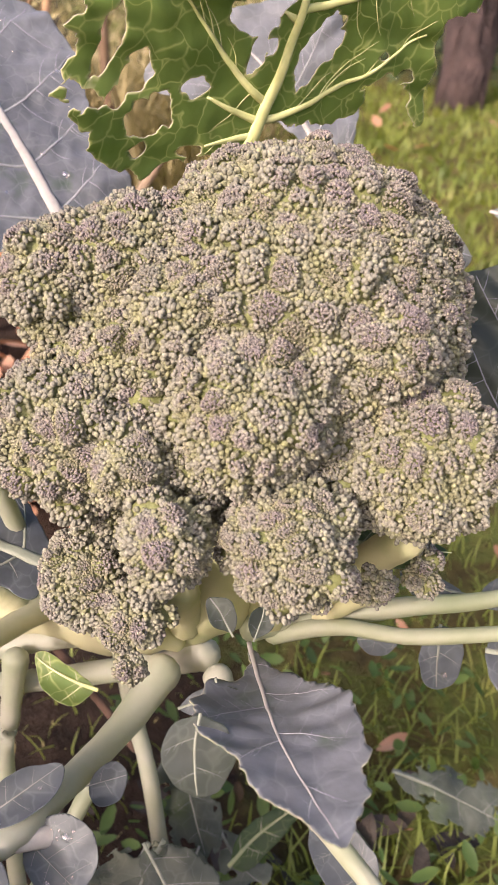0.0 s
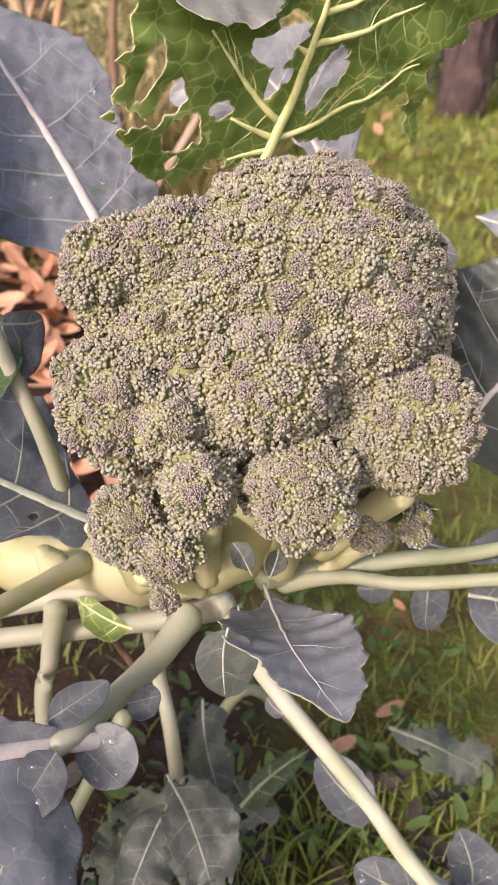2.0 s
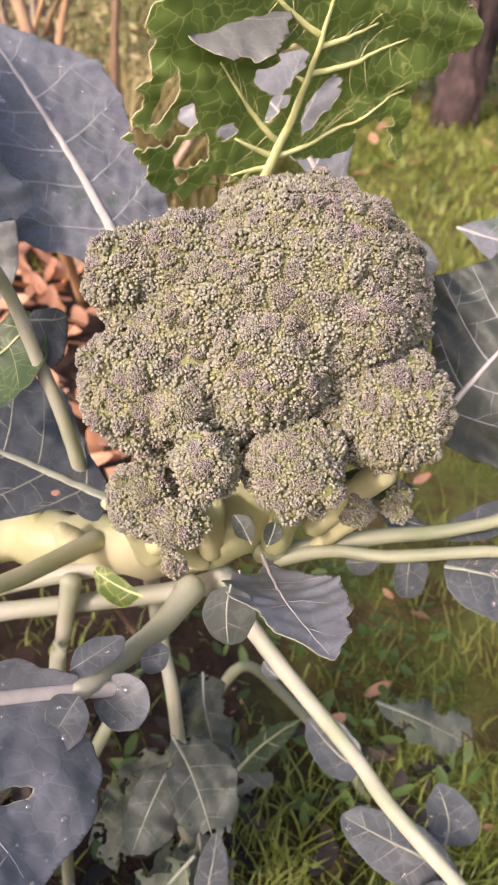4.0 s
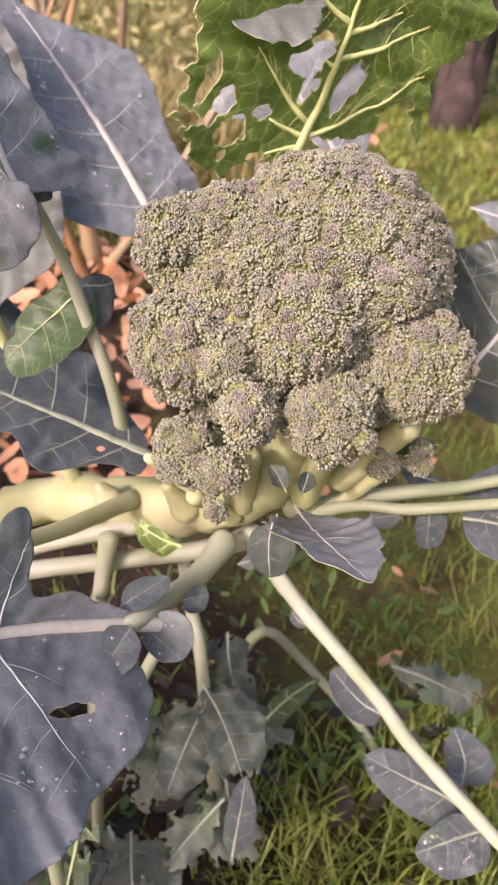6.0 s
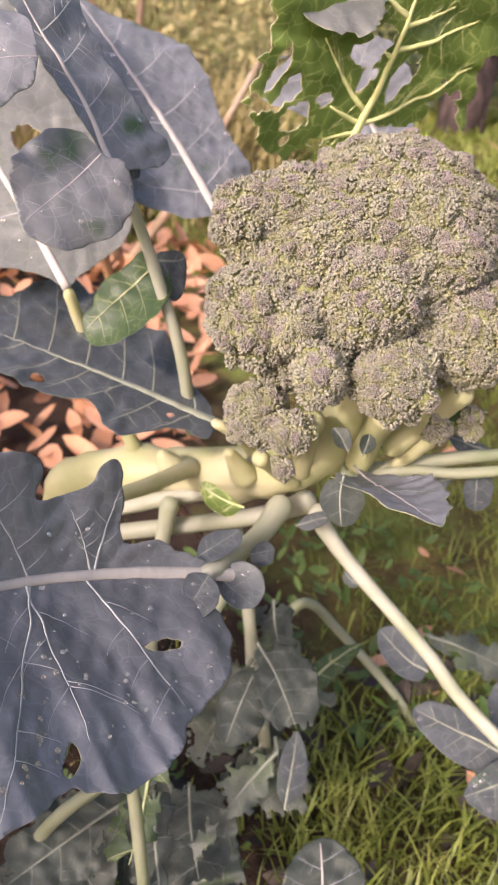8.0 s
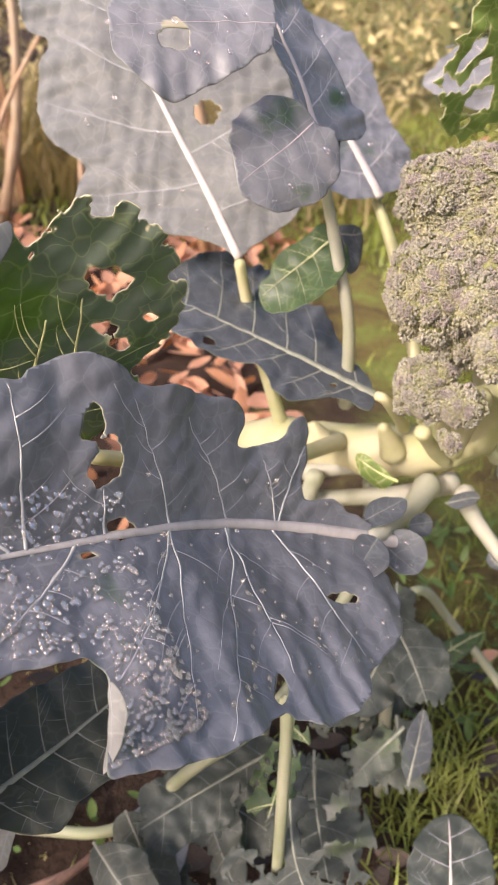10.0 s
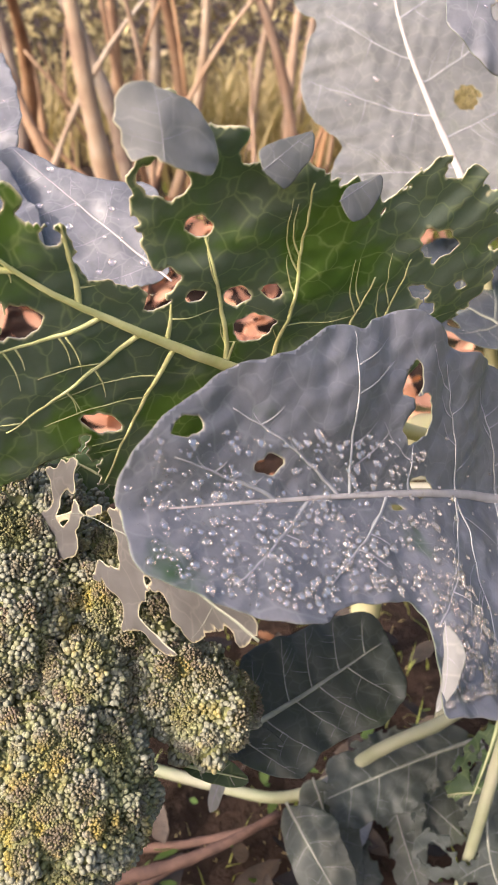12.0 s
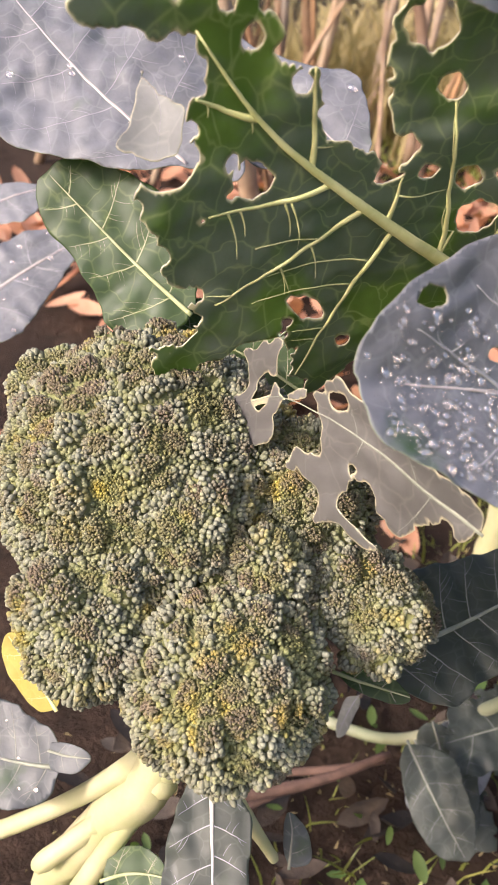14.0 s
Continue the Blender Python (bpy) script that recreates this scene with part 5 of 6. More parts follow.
leaf(plant, 'dark grey leaf in the shade under the plant', SHADED, ((-0.147, 0.213, 0.145), (-0.186, 0.192, 0.132), (-0.225, 0.169, 0.118), (-0.263, 0.145, 0.104)), (0.564, -0.712, -0.419), (-0.564, 0.712, 0.419),
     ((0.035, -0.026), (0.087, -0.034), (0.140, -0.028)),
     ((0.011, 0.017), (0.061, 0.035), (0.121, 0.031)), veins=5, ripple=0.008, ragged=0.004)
leaf(plant, 'dull grey leaf low under the large leaf', SHADED, ((-0.065, 0.287, 0.230), (-0.051, 0.269, 0.216), (-0.040, 0.249, 0.201), (-0.031, 0.229, 0.186)), (0.905, 0.341, 0.256), (-0.905, -0.341, -0.256),
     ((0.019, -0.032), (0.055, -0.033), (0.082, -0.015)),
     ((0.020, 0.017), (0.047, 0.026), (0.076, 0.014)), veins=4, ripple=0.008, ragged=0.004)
leaf(plant, 'dull leaf in the shade under the plant', SHADED, ((-0.121, 0.226, 0.127), (-0.118, 0.198, 0.106), (-0.111, 0.171, 0.086), (-0.102, 0.143, 0.066)), (0.984, 0.142, 0.107), (-0.984, -0.142, -0.107),
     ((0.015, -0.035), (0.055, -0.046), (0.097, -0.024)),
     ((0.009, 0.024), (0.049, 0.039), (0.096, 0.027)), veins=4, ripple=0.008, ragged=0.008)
leaf(plant, 'dark leaf in the shade near the ground', SHADED, ((-0.282, 0.163, 0.077), (-0.257, 0.146, 0.064), (-0.233, 0.129, 0.051), (-0.210, 0.111, 0.038)), (0.671, 0.593, 0.445), (-0.671, -0.593, -0.445),
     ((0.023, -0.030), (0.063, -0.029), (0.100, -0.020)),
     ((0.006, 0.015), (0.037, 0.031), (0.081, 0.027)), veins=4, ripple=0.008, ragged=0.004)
leaf(plant, 'dark leaf in the shade near the ground', SHADED, ((-0.222, 0.207, 0.088), (-0.193, 0.198, 0.082), (-0.166, 0.188, 0.074), (-0.139, 0.176, 0.065)), (0.425, 0.724, 0.543), (-0.425, -0.724, -0.543),
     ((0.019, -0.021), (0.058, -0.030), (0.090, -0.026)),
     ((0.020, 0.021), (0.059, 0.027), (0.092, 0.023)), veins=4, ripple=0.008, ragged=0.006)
leaf(second, 'dark green leaf under the florets', SHADED, ((-0.338, 0.024, 0.303), (-0.319, 0.024, 0.303), (-0.299, 0.026, 0.304), (-0.280, 0.028, 0.306)), (-0.101, 0.796, 0.597), (0.101, -0.796, -0.597),
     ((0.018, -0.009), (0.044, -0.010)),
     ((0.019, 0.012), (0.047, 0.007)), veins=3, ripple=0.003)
leaf(plant, 'grey leaf rags beside the stalk', ASH, ((-0.057, 0.318, 0.183), (-0.074, 0.298, 0.168), (-0.093, 0.279, 0.153), (-0.112, 0.260, 0.139)), (0.798, -0.482, -0.361), (-0.798, 0.482, 0.361),
     ((0.016, -0.024), (0.056, -0.031), (0.083, -0.018)),
     ((0.020, 0.023), (0.060, 0.033), (0.094, 0.025)),
     holes=((0.0576, -0.0145, 0.0064, 0.0065), (0.0652, 0.0099, 0.0057, 0.0063),), veins=4, ripple=0.016, ragged=0.014)
leaf(plant, 'dull grey leaf rags near the ground', ASH, ((-0.046, 0.279, 0.121), (-0.042, 0.261, 0.107), (-0.037, 0.242, 0.093), (-0.031, 0.224, 0.079)), (0.976, 0.174, 0.130), (-0.976, -0.174, -0.130),
     ((0.015, -0.027), (0.046, -0.026), (0.073, -0.009)),
     ((0.004, 0.025), (0.032, 0.040), (0.066, 0.023)), veins=4, ripple=0.016, ragged=0.014)
leaf(second, 'withered grey leaf full of ragged holes draped over buds', WITHERED, ((-0.284, -0.064, 0.474), (-0.307, -0.053, 0.477), (-0.33, -0.041, 0.481), (-0.354, -0.03, 0.482), (-0.377, -0.02, 0.479), (-0.398, -0.013, 0.464)), (-0.006, -0.201, -0.98), (0.006, 0.201, 0.98),
     ((-0.002, 0.003), (0.007, -0.010), (0.013, -0.005), (0.022, -0.010), (0.031, -0.024), (0.037, -0.025), (0.046, -0.022), (0.051, -0.017), (0.059, -0.017), (0.062, -0.027), (0.061, -0.034), (0.049, -0.036), (0.036, -0.035), (0.051, -0.041), (0.063, -0.038), (0.075, -0.048), (0.073, -0.036), (0.081, -0.028), (0.095, -0.031), (0.091, -0.018), (0.082, -0.018), (0.077, -0.008), (0.080, -0.002), (0.088, 0.004), (0.101, -0.004), (0.102, -0.016), (0.104, -0.023), (0.117, -0.024), (0.135, -0.015), (0.141, -0.008)),
     ((0.000, 0.013), (0.018, 0.010), (0.046, 0.012), (0.064, 0.018), (0.079, 0.018), (0.085, 0.009), (0.102, 0.001), (0.108, 0.011), (0.110, 0.020), (0.106, 0.025), (0.116, 0.028), (0.137, 0.027), (0.128, 0.018), (0.124, 0.007), (0.135, 0.004)),
     holes=((0.0607, -0.0140, 0.0020, 0.0018), (0.0733, 0.0090, 0.0055, 0.0035), (0.1346, -0.0080, 0.0022, 0.0035), (0.1145, 0.0040, 0.006, 0.009)), veins=3, ripple=0.004, ragged=0.0015, rib=0.3)
leaf(plant, 'pale curled flap of the green leaf', PALE, ((-0.434, -0.026, 0.591), (-0.429, -0.030, 0.585), (-0.427, -0.035, 0.578), (-0.425, -0.041, 0.571)), (0.949, 0.189, 0.252), (-0.949, -0.189, -0.252),
     ((0.002, -0.005), (0.008, -0.010), (0.019, -0.010), (0.027, -0.010), (0.027, -0.005)),
     ((-0.007, 0.005), (-0.008, 0.003), (-0.001, 0.006), (0.012, 0.011), (0.020, 0.016), (0.023, 0.014)), veins=0, cup=0.008, ragged=0.001, rib=0.1)
leaf(plant, 'grey curled lobe of the green leaf', PALE, ((-0.3359, -0.0257, 0.6312), (-0.3382, -0.023, 0.6392), (-0.3406, -0.0202, 0.6474), (-0.343, -0.0176, 0.6553)), (-0.77, -0.638, -0.01), (0.77, 0.638, 0.01),
     ((0.002, -0.006), (-0.000, -0.011), (0.010, -0.015), (0.023, -0.014)),
     ((-0.002, 0.007), (-0.006, 0.017), (-0.000, 0.022), (0.012, 0.019), (0.021, 0.009)), veins=2, cup=-0.008, ripple=0.008, ragged=0.001, rib=0.2)
leaf(plant, 'pale folded-over edge of the green leaf', PALE, ((-0.3114, 0.0061, 0.6253), (-0.3069, 0.0133, 0.6294), (-0.3023, 0.0206, 0.6337), (-0.2978, 0.0277, 0.6379)), (-0.616, -0.071, 0.785), (0.616, 0.071, -0.785),
     ((0.004, -0.007), (0.017, -0.003)),
     ((0.002, 0.005), (0.005, 0.011), (0.016, 0.009), (0.023, 0.007)), veins=2, cup=-0.004, ripple=0.004, rib=0.2)
leaf(plant, 'pale folded-over edge of the green leaf', PALE, ((-0.2875, 0.0368, 0.6105), (-0.2832, 0.0435, 0.6133), (-0.2788, 0.0504, 0.6161), (-0.2744, 0.0572, 0.6189)), (-0.559, 0.019, 0.829), (0.559, -0.019, -0.829),
     ((0.006, -0.003), (0.017, -0.001)),
     ((0.002, 0.010), (0.011, 0.012), (0.022, 0.007)), veins=1, cup=-0.004, ripple=0.004, rib=0.2)
leaf(plant, 'silvery folded upper edge of the holed leaf', PALE, ((-0.051, 0.381, 0.706), (-0.029, 0.387, 0.705), (-0.007, 0.394, 0.705), (0.014, 0.403, 0.706)), (-0.245, 0.724, 0.645), (0.245, -0.724, -0.645),
     ((0.011, -0.023), (0.040, -0.038), (0.073, -0.028)),
     ((-0.001, 0.011), (0.006, 0.021), (0.020, 0.028), (0.041, 0.030), (0.059, 0.022)), veins=2, ripple=0.006, ragged=0.002, rib=0.3)
leaf(plant, 'pale turned-over edge of the large leaf', PALE, ((-0.219, -0.037, 0.479), (-0.216, -0.046, 0.471), (-0.215, -0.054, 0.462), (-0.217, -0.061, 0.453)), (0.949, -0.193, 0.250), (-0.949, 0.193, -0.250),
     ((0.007, -0.006), (0.013, -0.007), (0.023, -0.004), (0.032, -0.002)),
     ((0.007, 0.002), (0.018, 0.002), (0.030, 0.002)), veins=1, rib=0.2, cup=0.004)
leaf(second, 'dark hanging leaf in the shade', SHADED, ((-0.288, 0.121, 0.126), (-0.267, 0.105, 0.110), (-0.245, 0.089, 0.094), (-0.222, 0.074, 0.079)), (0.706, 0.501, 0.501), (-0.706, -0.501, -0.501),
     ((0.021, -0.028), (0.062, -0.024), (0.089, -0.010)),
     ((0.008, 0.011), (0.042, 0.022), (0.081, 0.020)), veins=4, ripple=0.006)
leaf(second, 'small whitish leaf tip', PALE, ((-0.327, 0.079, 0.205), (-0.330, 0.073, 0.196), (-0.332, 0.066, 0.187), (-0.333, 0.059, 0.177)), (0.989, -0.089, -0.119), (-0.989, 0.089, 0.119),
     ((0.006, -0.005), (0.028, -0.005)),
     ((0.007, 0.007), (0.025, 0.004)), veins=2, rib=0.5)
leaf(plant, 'dark low leaf under the large leaf', SHADED, ((-0.273, 0.162, 0.109), (-0.257, 0.144, 0.091), (-0.242, 0.125, 0.073), (-0.227, 0.107, 0.054)), (0.864, 0.356, 0.356), (-0.864, -0.356, -0.356),
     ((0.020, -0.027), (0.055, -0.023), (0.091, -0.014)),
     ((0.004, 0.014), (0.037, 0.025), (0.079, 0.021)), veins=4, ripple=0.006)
leaf(plant, 'dark low leaf under the large leaf', SHADED, ((-0.219, 0.191, 0.108), (-0.202, 0.170, 0.087), (-0.186, 0.149, 0.066), (-0.169, 0.128, 0.045)), (0.869, 0.350, 0.350), (-0.869, -0.350, -0.350),
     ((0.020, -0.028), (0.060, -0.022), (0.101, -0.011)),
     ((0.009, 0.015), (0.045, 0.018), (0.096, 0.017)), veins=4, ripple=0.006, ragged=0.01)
leaf(plant, 'ragged green low leaf', DARK, ((-0.143, 0.179, 0.226), (-0.146, 0.160, 0.207), (-0.151, 0.141, 0.188), (-0.157, 0.123, 0.169)), (0.986, -0.117, -0.117), (-0.986, 0.117, 0.117),
     ((0.009, -0.015), (0.038, -0.018), (0.075, -0.014)),
     ((0.016, 0.008), (0.052, 0.022), (0.081, 0.018)),
     holes=((0.0524, 0.0021, 0.0094, 0.0061), (0.0252, -0.0057, 0.0060, 0.0046), (0.0650, -0.0094, 0.0048, 0.0048),), veins=4, ripple=0.006, ragged=0.012)
leaf(plant, 'grey crumpled low leaf', ASH, ((-0.141, 0.233, 0.124), (-0.129, 0.215, 0.106), (-0.117, 0.197, 0.088), (-0.106, 0.179, 0.070)), (0.907, 0.298, 0.298), (-0.907, -0.298, -0.298),
     ((0.016, -0.023), (0.052, -0.028), (0.088, -0.018)),
     ((0.003, 0.014), (0.032, 0.024), (0.073, 0.025)), veins=4, ripple=0.016, ragged=0.014)
leaf(plant, 'dark leaf low behind the stems', SHADED, ((-0.047, 0.389, 0.187), (-0.045, 0.370, 0.168), (-0.039, 0.352, 0.150), (-0.031, 0.334, 0.132)), (0.978, 0.148, 0.148), (-0.978, -0.148, -0.148),
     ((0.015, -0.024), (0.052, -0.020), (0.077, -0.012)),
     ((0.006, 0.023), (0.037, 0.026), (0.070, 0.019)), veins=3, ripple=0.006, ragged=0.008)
leaf(plant, 'dark bluish leaf low behind the stems', SHADED, ((-0.036, 0.337, 0.144), (-0.047, 0.320, 0.127), (-0.057, 0.302, 0.109), (-0.067, 0.285, 0.092)), (0.925, -0.268, -0.268), (-0.925, 0.268, 0.268),
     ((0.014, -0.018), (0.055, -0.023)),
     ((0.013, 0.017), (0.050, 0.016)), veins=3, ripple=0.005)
leaf(plant, 'small dark leaf bract below the head', SHADED, ((-0.007, 0.256, 0.438), (-0.010, 0.259, 0.443), (-0.013, 0.262, 0.448), (-0.018, 0.266, 0.453)), (-0.860, -0.271, -0.433), (0.860, 0.271, 0.433),
     ((0.010, -0.007), (0.019, -0.004)),
     ((0.007, 0.006), (0.015, 0.007)), veins=1, cup=0.004)
leaf(plant, 'small dark leaf bract below the head', SHADED, ((0.002, 0.254, 0.437), (0.004, 0.257, 0.441), (0.006, 0.261, 0.445), (0.007, 0.264, 0.450)), (-0.928, 0.000, 0.372), (0.928, -0.000, -0.372),
     ((0.006, -0.006), (0.013, -0.006)),
     ((0.008, 0.006), (0.015, 0.005)), veins=1, cup=0.004)
leaf(plant, 'small green frilled bract', SHADED, ((-0.014, 0.233, 0.438), (-0.013, 0.228, 0.430), (-0.010, 0.223, 0.423), (-0.007, 0.219, 0.415)), (0.967, 0.135, 0.216), (-0.967, -0.135, -0.216),
     ((0.012, -0.013), (0.024, -0.010)),
     ((0.005, 0.006), (0.022, 0.008)), veins=2, ripple=0.004, ragged=0.004)
leaf(plant, 'small bluish leaf bract on the petiole', SLATE, ((-0.038, 0.287, 0.353), (-0.029, 0.289, 0.355), (-0.020, 0.291, 0.357), (-0.010, 0.292, 0.358)), (-0.235, 0.687, 0.687), (0.235, -0.687, -0.687),
     ((0.010, -0.006), (0.024, -0.006)),
     ((0.007, 0.006), (0.020, 0.007)), veins=1)
leaf(plant, 'small rounded leaf bract on the petiole', SLATE, ((0.016, 0.278, 0.301), (0.011, 0.280, 0.303), (0.006, 0.283, 0.306), (0.003, 0.287, 0.310)), (-0.702, -0.504, -0.504), (0.702, 0.504, 0.504),
     ((0.005, -0.006), (0.015, -0.005)),
     ((0.007, 0.007), (0.015, 0.005)), veins=1, cup=0.003)
leaf(second, 'broad smooth blue-grey leaf', BLUE, ((-0.467, 0.071, 0.539), (-0.518, 0.078, 0.562), (-0.566, 0.091, 0.589), (-0.612, 0.108, 0.617)), (-0.449, -0.765, -0.462), (0.449, 0.765, 0.462),
     ((0.010, -0.020), (0.046, -0.039), (0.069, -0.055), (0.124, -0.046)),
     ((-0.029, 0.015), (0.019, 0.053), (0.061, 0.067), (0.087, 0.062), (0.116, 0.054), (0.155, 0.044)), veins=5, ripple=0.004, drops=25, rib=0.35)
leaf(second, 'green shaded leaf behind the second head', DARK, ((-0.449, 0.045, 0.472), (-0.480, 0.048, 0.489), (-0.511, 0.052, 0.508), (-0.541, 0.056, 0.527)), (-0.479, -0.548, -0.686), (0.479, 0.548, 0.686),
     ((-0.000, -0.016), (0.025, -0.036), (0.056, -0.021), (0.087, -0.020), (0.106, -0.010)),
     ((0.012, 0.021), (0.050, 0.036), (0.084, 0.027), (0.105, 0.011)), veins=4, ripple=0.004, rib=0.55)
leaf(second, 'shaded green leaf between head and leaf', DARK, ((-0.389, 0.064, 0.433), (-0.416, 0.064, 0.444), (-0.444, 0.062, 0.453), (-0.472, 0.060, 0.460)), (-0.232, -0.557, -0.798), (0.232, 0.557, 0.798),
     ((0.012, -0.018), (0.043, -0.027), (0.080, -0.021)),
     ((0.015, 0.018), (0.049, 0.022), (0.080, 0.017)), veins=4, ripple=0.004, rib=0.5)
leaf(second, 'blue-grey leaf with drops at the edge of the bed', BLUE, ((-0.680, 0.140, 0.376), (-0.668, 0.172, 0.392), (-0.652, 0.203, 0.406), (-0.633, 0.233, 0.419)), (-0.887, 0.275, 0.370), (0.887, -0.275, -0.370),
     ((0.050, -0.035), (0.088, -0.030), (0.110, -0.017)),
     ((0.002, 0.041), (0.035, 0.041), (0.083, 0.020)), veins=4, drops=20)
leaf(second, 'blue-grey leaf at the edge of the bed', BLUE, ((-0.728, 0.209, 0.425), (-0.713, 0.227, 0.432), (-0.698, 0.244, 0.439), (-0.681, 0.260, 0.444)), (-0.732, 0.498, 0.465), (0.732, -0.498, -0.465),
     ((0.026, -0.019), (0.053, -0.013)),
     ((0.021, 0.022), (0.047, 0.029)), veins=3)
leaf(second, 'pointed blue-grey leaf behind', BLUE, ((-0.555, 0.162, 0.563), (-0.547, 0.186, 0.585), (-0.543, 0.210, 0.608), (-0.543, 0.234, 0.632)), (-0.973, -0.051, 0.227), (0.973, 0.051, -0.227),
     ((0.021, -0.021), (0.061, -0.011), (0.095, -0.003)),
     ((0.017, 0.028), (0.050, 0.033), (0.084, 0.012)), veins=4, drops=12)
leaf(second, 'blue-grey leaf beaded with drops behind', BLUE, ((-0.385, 0.118, 0.538), (-0.422, 0.128, 0.556), (-0.460, 0.138, 0.575), (-0.496, 0.149, 0.593)), (-0.448, -0.753, -0.483), (0.448, 0.753, 0.483),
     ((0.015, -0.024), (0.051, -0.042), (0.095, -0.042), (0.122, -0.022)),
     ((0.031, 0.030), (0.054, 0.041), (0.071, 0.020), (0.093, 0.010), (0.117, 0.007)), veins=4, drops=40, rib=0.3)
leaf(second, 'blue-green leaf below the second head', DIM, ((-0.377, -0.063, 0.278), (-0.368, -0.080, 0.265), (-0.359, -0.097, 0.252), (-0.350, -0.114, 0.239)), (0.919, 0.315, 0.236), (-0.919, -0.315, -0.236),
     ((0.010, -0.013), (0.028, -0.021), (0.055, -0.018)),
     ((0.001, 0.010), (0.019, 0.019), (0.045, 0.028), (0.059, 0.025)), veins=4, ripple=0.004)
leaf(second, 'yellowing leaf on the second plant', YELLOW, ((-0.465, -0.070, 0.283), (-0.478, -0.065, 0.293), (-0.491, -0.061, 0.303), (-0.504, -0.057, 0.312)), (-0.567, -0.691, -0.448), (0.567, 0.691, 0.448),
     ((0.007, -0.010), (0.030, -0.012), (0.045, -0.007)),
     ((0.011, 0.010), (0.035, 0.011), (0.047, 0.005)), veins=3)
leaf(second, 'rounded blue-grey leaflet', SLATE, ((-0.458, -0.089, 0.278), (-0.449, -0.088, 0.278), (-0.441, -0.087, 0.280), (-0.433, -0.085, 0.281)), (-0.206, 0.783, 0.587), (0.206, -0.783, -0.587),
     ((0.000, -0.005), (0.016, -0.007)),
     ((0.004, 0.009), (0.020, 0.008)), veins=2)
leaf(second, 'blue-grey leaflet with drops', SLATE, ((-0.457, -0.080, 0.251), (-0.476, -0.084, 0.248), (-0.495, -0.087, 0.246), (-0.514, -0.090, 0.244)), (0.213, -0.782, -0.586), (-0.213, 0.782, 0.586),
     ((0.005, -0.019), (0.030, -0.026), (0.048, -0.021)),
     ((0.010, 0.020), (0.039, 0.031), (0.059, 0.027)), veins=3, drops=6)
leaf(second, 'small green leaflet', DARK, ((-0.423, -0.099, 0.195), (-0.411, -0.092, 0.200), (-0.398, -0.088, 0.203), (-0.384, -0.086, 0.205)), (-0.377, 0.741, 0.556), (0.377, -0.741, -0.556),
     ((0.006, -0.015), (0.030, -0.012)),
     ((0.011, 0.016), (0.034, 0.016)), veins=2)
leaf(second, 'narrow green leaf below the small florets', DARK, ((-0.333, -0.018, 0.329), (-0.319, -0.018, 0.329), (-0.305, -0.017, 0.329), (-0.291, -0.017, 0.330)), (-0.024, 0.800, 0.600), (0.024, -0.800, -0.600),
     ((0.013, -0.008), (0.030, -0.007)),
     ((0.014, 0.005), (0.034, 0.006)), veins=2)
leaf(second, 'small blue leaf blade below the head', SLATE, ((-0.330, -0.051, 0.199), (-0.332, -0.045, 0.209), (-0.334, -0.040, 0.218), (-0.339, -0.035, 0.228)), (-0.942, -0.313, -0.124), (0.942, 0.313, 0.124),
     ((0.010, -0.005), (0.026, -0.005)),
     ((0.004, 0.013), (0.023, 0.009)), veins=2)
leaf(plant, 'narrow green leaf under the right florets', DARK, ((0.044, 0.311, 0.448), (0.063, 0.309, 0.447), (0.083, 0.307, 0.445), (0.103, 0.306, 0.444)), (0.103, 0.796, 0.597), (-0.103, -0.796, -0.597),
     ((0.015, -0.010), (0.038, -0.009)),
     ((0.016, 0.013), (0.039, 0.009)), veins=2)
leaf(plant, 'curled small green leaf on the stalk', LIME, ((-0.078, 0.283, 0.372), (-0.090, 0.286, 0.375), (-0.102, 0.290, 0.380), (-0.113, 0.296, 0.385)), (-0.464, -0.627, -0.627), (0.464, 0.627, 0.627),
     ((0.007, -0.013), (0.028, -0.010)),
     ((0.012, 0.005), (0.034, 0.007)), veins=2, cup=0.008)
leaf(plant, 'dark curled leaf under the head', SHADED, ((-0.018, 0.199, 0.457), (-0.020, 0.193, 0.448), (-0.020, 0.187, 0.439), (-0.019, 0.182, 0.430)), (1.000, -0.004, -0.006), (-1.000, 0.004, 0.006),
     ((0.005, -0.011), (0.017, -0.017), (0.030, -0.008)),
     ((0.004, 0.010), (0.017, 0.013), (0.027, 0.008)), veins=2)
stem(plant, 'thick cream main stalk', STALK, ((0.005, 0.315, 0.500), (-0.010, 0.325, 0.420), (-0.055, 0.345, 0.365), (-0.130, 0.375, 0.345), (-0.210, 0.395, 0.330), (-0.250, 0.405, 0.290), (-0.260, 0.410, 0.150), (-0.260, 0.410, -0.020)), 0.026, 0.015)
stem(plant, 'cream leaf scar knob on the stalk', STALK, ((-0.075, 0.332, 0.362), (-0.084, 0.327, 0.383), (-0.092, 0.319, 0.401)), 0.0108, 0.0042)
stem(plant, 'cream leaf scar knob on the stalk', STALK, ((-0.136, 0.346, 0.361), (-0.142, 0.346, 0.374), (-0.147, 0.343, 0.384)), 0.0108, 0.0042)
stem(plant, 'pale petiole', PALE_STEM, ((-0.020, 0.335, 0.345), (-0.050, 0.348, 0.322), (-0.082, 0.350, 0.313), (-0.140, 0.348, 0.305), (-0.210, 0.345, 0.296), (-0.290, 0.340, 0.280)), 0.0085, 0.0068)
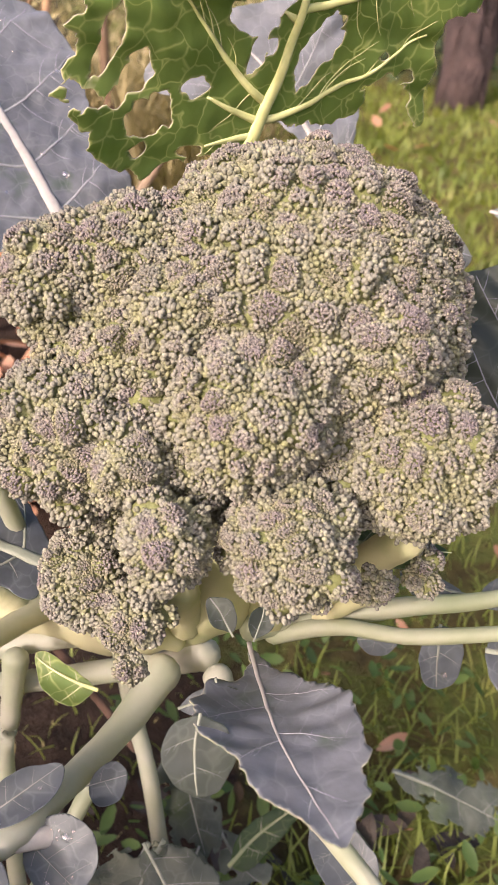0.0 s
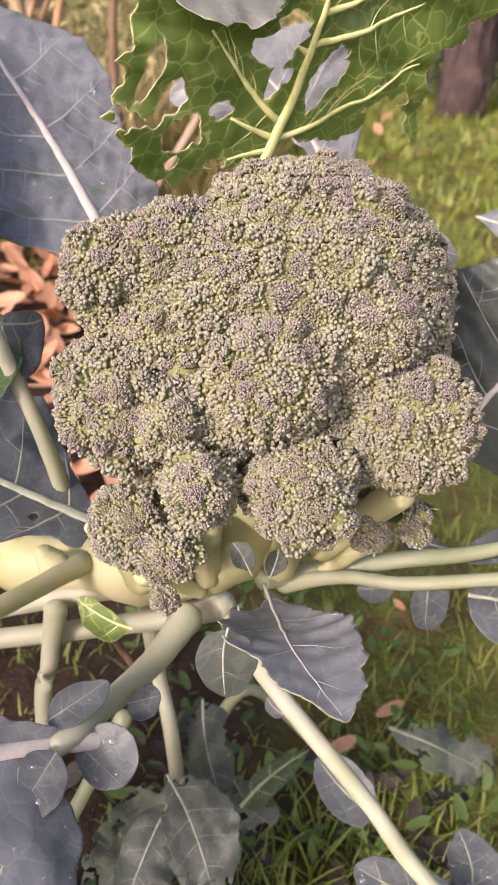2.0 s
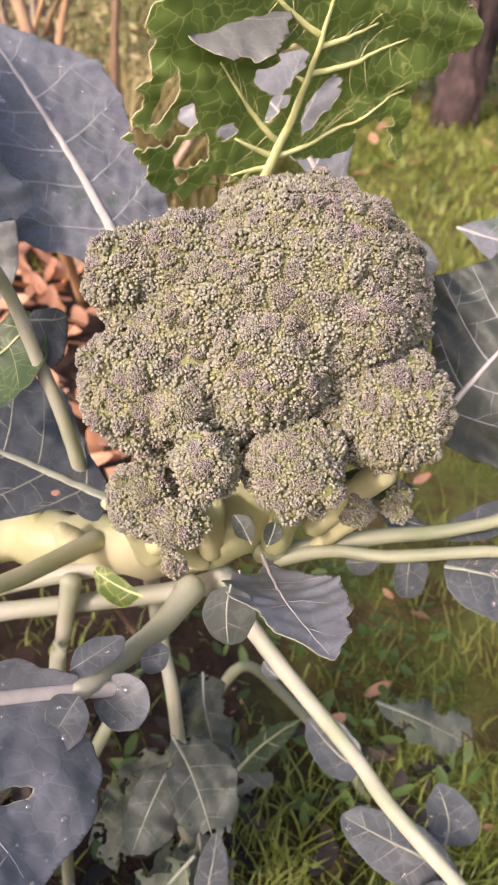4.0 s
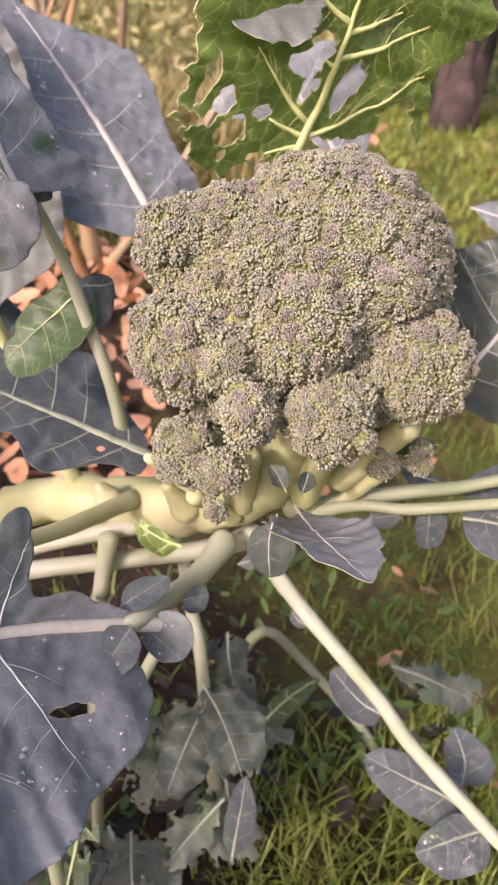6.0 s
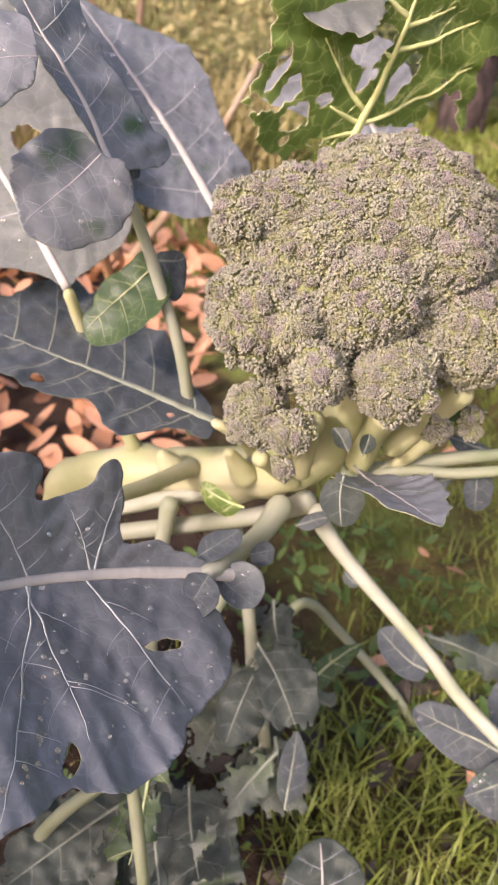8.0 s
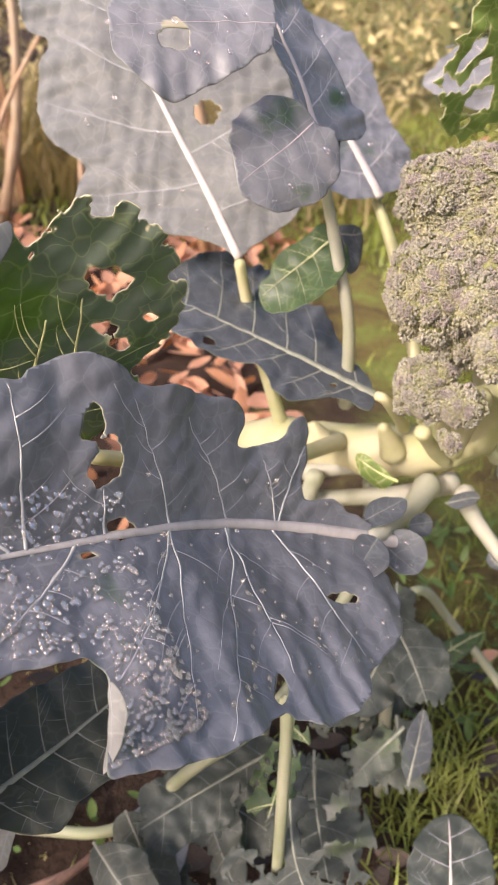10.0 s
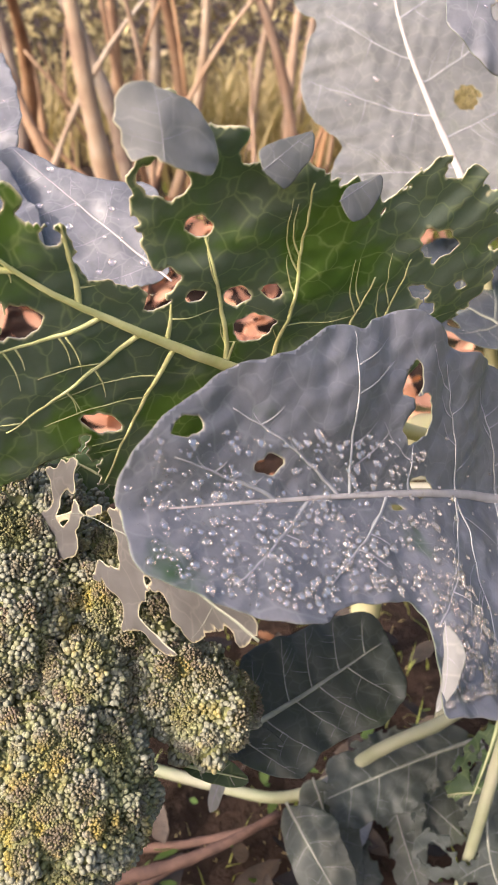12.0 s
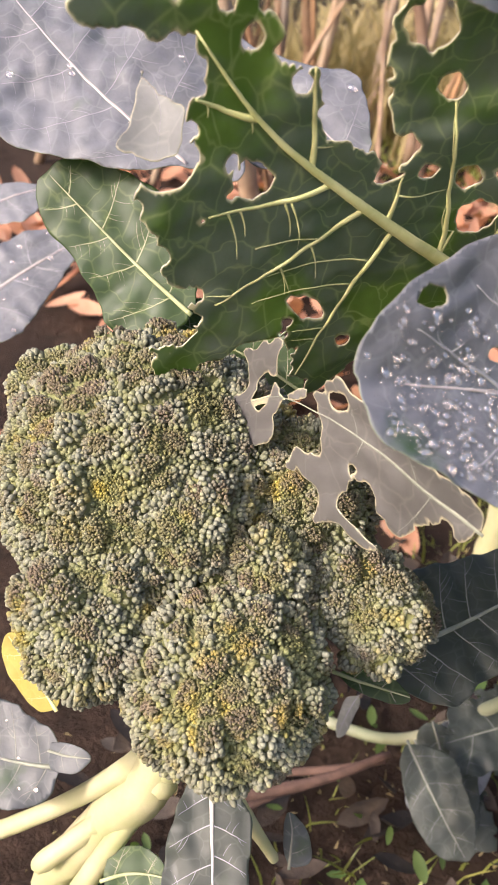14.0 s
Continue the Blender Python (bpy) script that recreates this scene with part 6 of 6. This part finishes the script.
stem(plant, 'pale petiole', PALE_STEM, ((-0.060, 0.345, 0.352), (-0.095, 0.352, 0.342), (-0.135, 0.356, 0.331), (-0.185, 0.356, 0.318), (-0.250, 0.350, 0.300)), 0.0078, 0.006)
stem(plant, 'upright pale petiole', PALE_STEM, ((-0.088, 0.386, 0.310), (-0.080, 0.374, 0.235), (-0.070, 0.356, 0.180), (-0.060, 0.335, -0.010)), 0.0060, 0.0062)
stem(plant, 'upright pale petiole', PALE_STEM, ((-0.139, 0.339, 0.342), (-0.149, 0.332, 0.290), (-0.158, 0.325, 0.239), (-0.170, 0.300, -0.010)), 0.0065, 0.006)
stem(plant, 'petiole of the large leaf', PALE_STEM, ((-0.045, 0.322, 0.352), (-0.067, 0.276, 0.351), (-0.092, 0.211, 0.378), (-0.105, 0.187, 0.385)), 0.0095, 0.0055)
stem(plant, 'low pale petiole', PALE_STEM, ((-0.020, 0.318, 0.352), (-0.012, 0.309, 0.333), (0.014, 0.285, 0.308), (0.066, 0.240, 0.267), (0.090, 0.219, 0.242), (0.140, 0.175, 0.209), (0.162, 0.154, 0.194)), 0.0068, 0.0048)
stem(plant, 'low pale petiole', STEM, ((-0.060, 0.470, -0.010), (-0.035, 0.462, 0.080), (-0.006, 0.455, 0.124), (0.035, 0.455, 0.078), (0.090, 0.420, 0.030), (0.120, 0.400, -0.010)), 0.006, 0.005)
stem(plant, 'pale side petiole', STEM, ((-0.005, 0.315, 0.385), (0.017, 0.321, 0.382), (0.085, 0.318, 0.397), (0.128, 0.316, 0.404), (0.189, 0.315, 0.422)), 0.007, 0.004)
stem(plant, 'pale side petiole', STEM, ((0.009, 0.322, 0.373), (0.048, 0.309, 0.391), (0.085, 0.295, 0.398), (0.152, 0.285, 0.411), (0.189, 0.273, 0.410)), 0.005, 0.0035)
stem(plant, 'upright pale petiole', PALE_STEM, ((-0.060, 0.270, 0.155), (-0.052, 0.285, 0.080), (-0.045, 0.290, -0.010)), 0.0055, 0.006)
stem(plant, 'upright green petiole', STEM, ((-0.150, 0.125, 0.300), (-0.147, 0.122, 0.198), (-0.145, 0.120, -0.010)), 0.0042, 0.0046)
stem(plant, 'long pale petiole near the ground', STEM, ((-0.090, 0.300, 0.280), (-0.160, 0.210, 0.190), (-0.221, 0.179, 0.146), (-0.291, 0.193, 0.035), (-0.370, 0.200, 0.010), (-0.500, 0.210, 0.000), (-0.700, 0.240, -0.005)), 0.005, 0.006)
stem(plant, 'petiole of the long blade', PALE_STEM, ((-0.120, 0.345, 0.400), (-0.126, 0.324, 0.479), (-0.138, 0.322, 0.527), (-0.149, 0.322, 0.567), (-0.161, 0.303, 0.614)), 0.0052, 0.0036)
stem(plant, 'petiole of the pale leaf', STALK, ((-0.170, 0.385, 0.350), (-0.200, 0.385, 0.440), (-0.215, 0.370, 0.511)), 0.006, 0.0045)
stem(plant, 'petiole of the dark leaf', STALK, ((-0.070, 0.345, 0.385), (-0.091, 0.301, 0.429), (-0.102, 0.302, 0.435)), 0.005, 0.0035)
stem(plant, 'petiole of the holed leaf', STALK, ((-0.010, 0.360, 0.420), (-0.012, 0.420, 0.520), (-0.001, 0.429, 0.609)), 0.006, 0.0045)
stem(plant, 'cream cut stub at the foot of the holed leaf', STALK, ((-0.010, 0.424, 0.588), (-0.015, 0.415, 0.597), (-0.020, 0.408, 0.604)), 0.0060, 0.0055)
stem(plant, 'petiole of the broad leaf', STALK, ((-0.050, 0.360, 0.380), (-0.080, 0.440, 0.480), (-0.106, 0.486, 0.537)), 0.006, 0.0045)
stem(plant, 'petiole of the large green leaf', STALK, ((-0.120, 0.360, 0.360), (-0.190, 0.230, 0.410), (-0.272, 0.124, 0.472)), 0.007, 0.0045)
stem(second, 'cream stalk of the second plant', STALK, ((-0.414, -0.019, 0.306), (-0.412, -0.061, 0.245), (-0.435, -0.072, 0.206), (-0.469, -0.085, 0.133), (-0.500, -0.020, -0.010)), 0.014, 0.012)
stem(second, 'pale petiole', STALK, ((-0.399, -0.053, 0.268), (-0.425, -0.082, 0.205), (-0.444, -0.109, 0.158)), 0.007, 0.006)
stem(second, 'pale petiole', STALK, ((-0.418, -0.056, 0.255), (-0.461, -0.078, 0.211), (-0.515, -0.101, 0.169)), 0.006, 0.005)
stem(second, 'pale petiole', STALK, ((-0.401, -0.063, 0.255), (-0.423, -0.067, 0.225), (-0.466, -0.102, 0.179)), 0.008, 0.006)
stem(second, 'pale leaf stalk', STALK, ((-0.377, -0.047, 0.248), (-0.357, -0.052, 0.231), (-0.338, -0.052, 0.203)), 0.005, 0.003)
stem(plant, 'pale green branch of the flower head', STALK, ((-0.032, 0.269, 0.459), (-0.033, 0.299, 0.417), (-0.035, 0.320, 0.379)), 0.008, 0.0096)
stem(plant, 'pale green branch of the flower head', STALK, ((0.019, 0.272, 0.465), (0.015, 0.300, 0.424), (0.008, 0.318, 0.387)), 0.009, 0.010799999999999999)
stem(plant, 'pale green branch of the flower head', STALK, ((0.060, 0.300, 0.425), (0.048, 0.315, 0.400), (0.033, 0.320, 0.380)), 0.005, 0.006)
stem(plant, 'pale green branch of the flower head', STALK, ((-0.057, 0.286, 0.468), (-0.048, 0.309, 0.419), (-0.037, 0.322, 0.373)), 0.007, 0.0084)
stem(plant, 'pale green branch of the flower head', STALK, ((0.074, 0.280, 0.478), (0.055, 0.303, 0.439), (0.031, 0.317, 0.403)), 0.008, 0.0096)
stem(plant, 'pale green branch of the flower head', STALK, ((-0.069, 0.272, 0.425), (-0.054, 0.298, 0.396), (-0.037, 0.316, 0.372)), 0.005, 0.006)
flower_head(plant, FLORETS_MAIN, BUD, (0.0, 0.34, 0.46), (0.00105, 0.0014, 0.0019), 0.0150, 21, "domed floret of tight grey-green buds", 1.15, 3, 1.08)
flower_head(second, FLORETS_SECOND, BUD_DARK, (-0.43, 0.0, 0.33), (0.00125, 0.0016, 0.0023), 0.0165, 22, "domed floret of loosening dark green buds", 1.4, 2, 1.12)


def twig(ctrl, r, label):
    pos, tan = curve_points(ctrl, np.linspace(0, 1, 16))
    v, f = tube(pos, tan, np.linspace(r, r * 0.6, 16), 8)
    v += 0.06 * r * np.random.RandomState(9).randn(*v.shape)
    tagged(new("twig", mesh_from("twig", v, f, [SOIL_BARK])), label, "twig")


twig(((-0.421, 0.068, 0.037), (-0.357, 0.114, 0.032), (-0.298, 0.167, 0.042)), 0.006, 'reddish brown twig lying under the plants')
twig(((-0.144, 0.399, 0.301), (-0.115, 0.386, 0.260), (-0.081, 0.367, 0.212)), 0.004, 'reddish brown twig among the petioles')
twig(((-0.434, 0.043, 0.008), (-0.389, 0.092, 0.017), (-0.366, 0.113, 0.018)), 0.004, 'thin brown twig on the earth')
twig(((-0.464, 0.119, -0.011), (-0.380, 0.138, 0.001), (-0.300, 0.174, 0.022)), 0.005, 'brown twig on the earth')
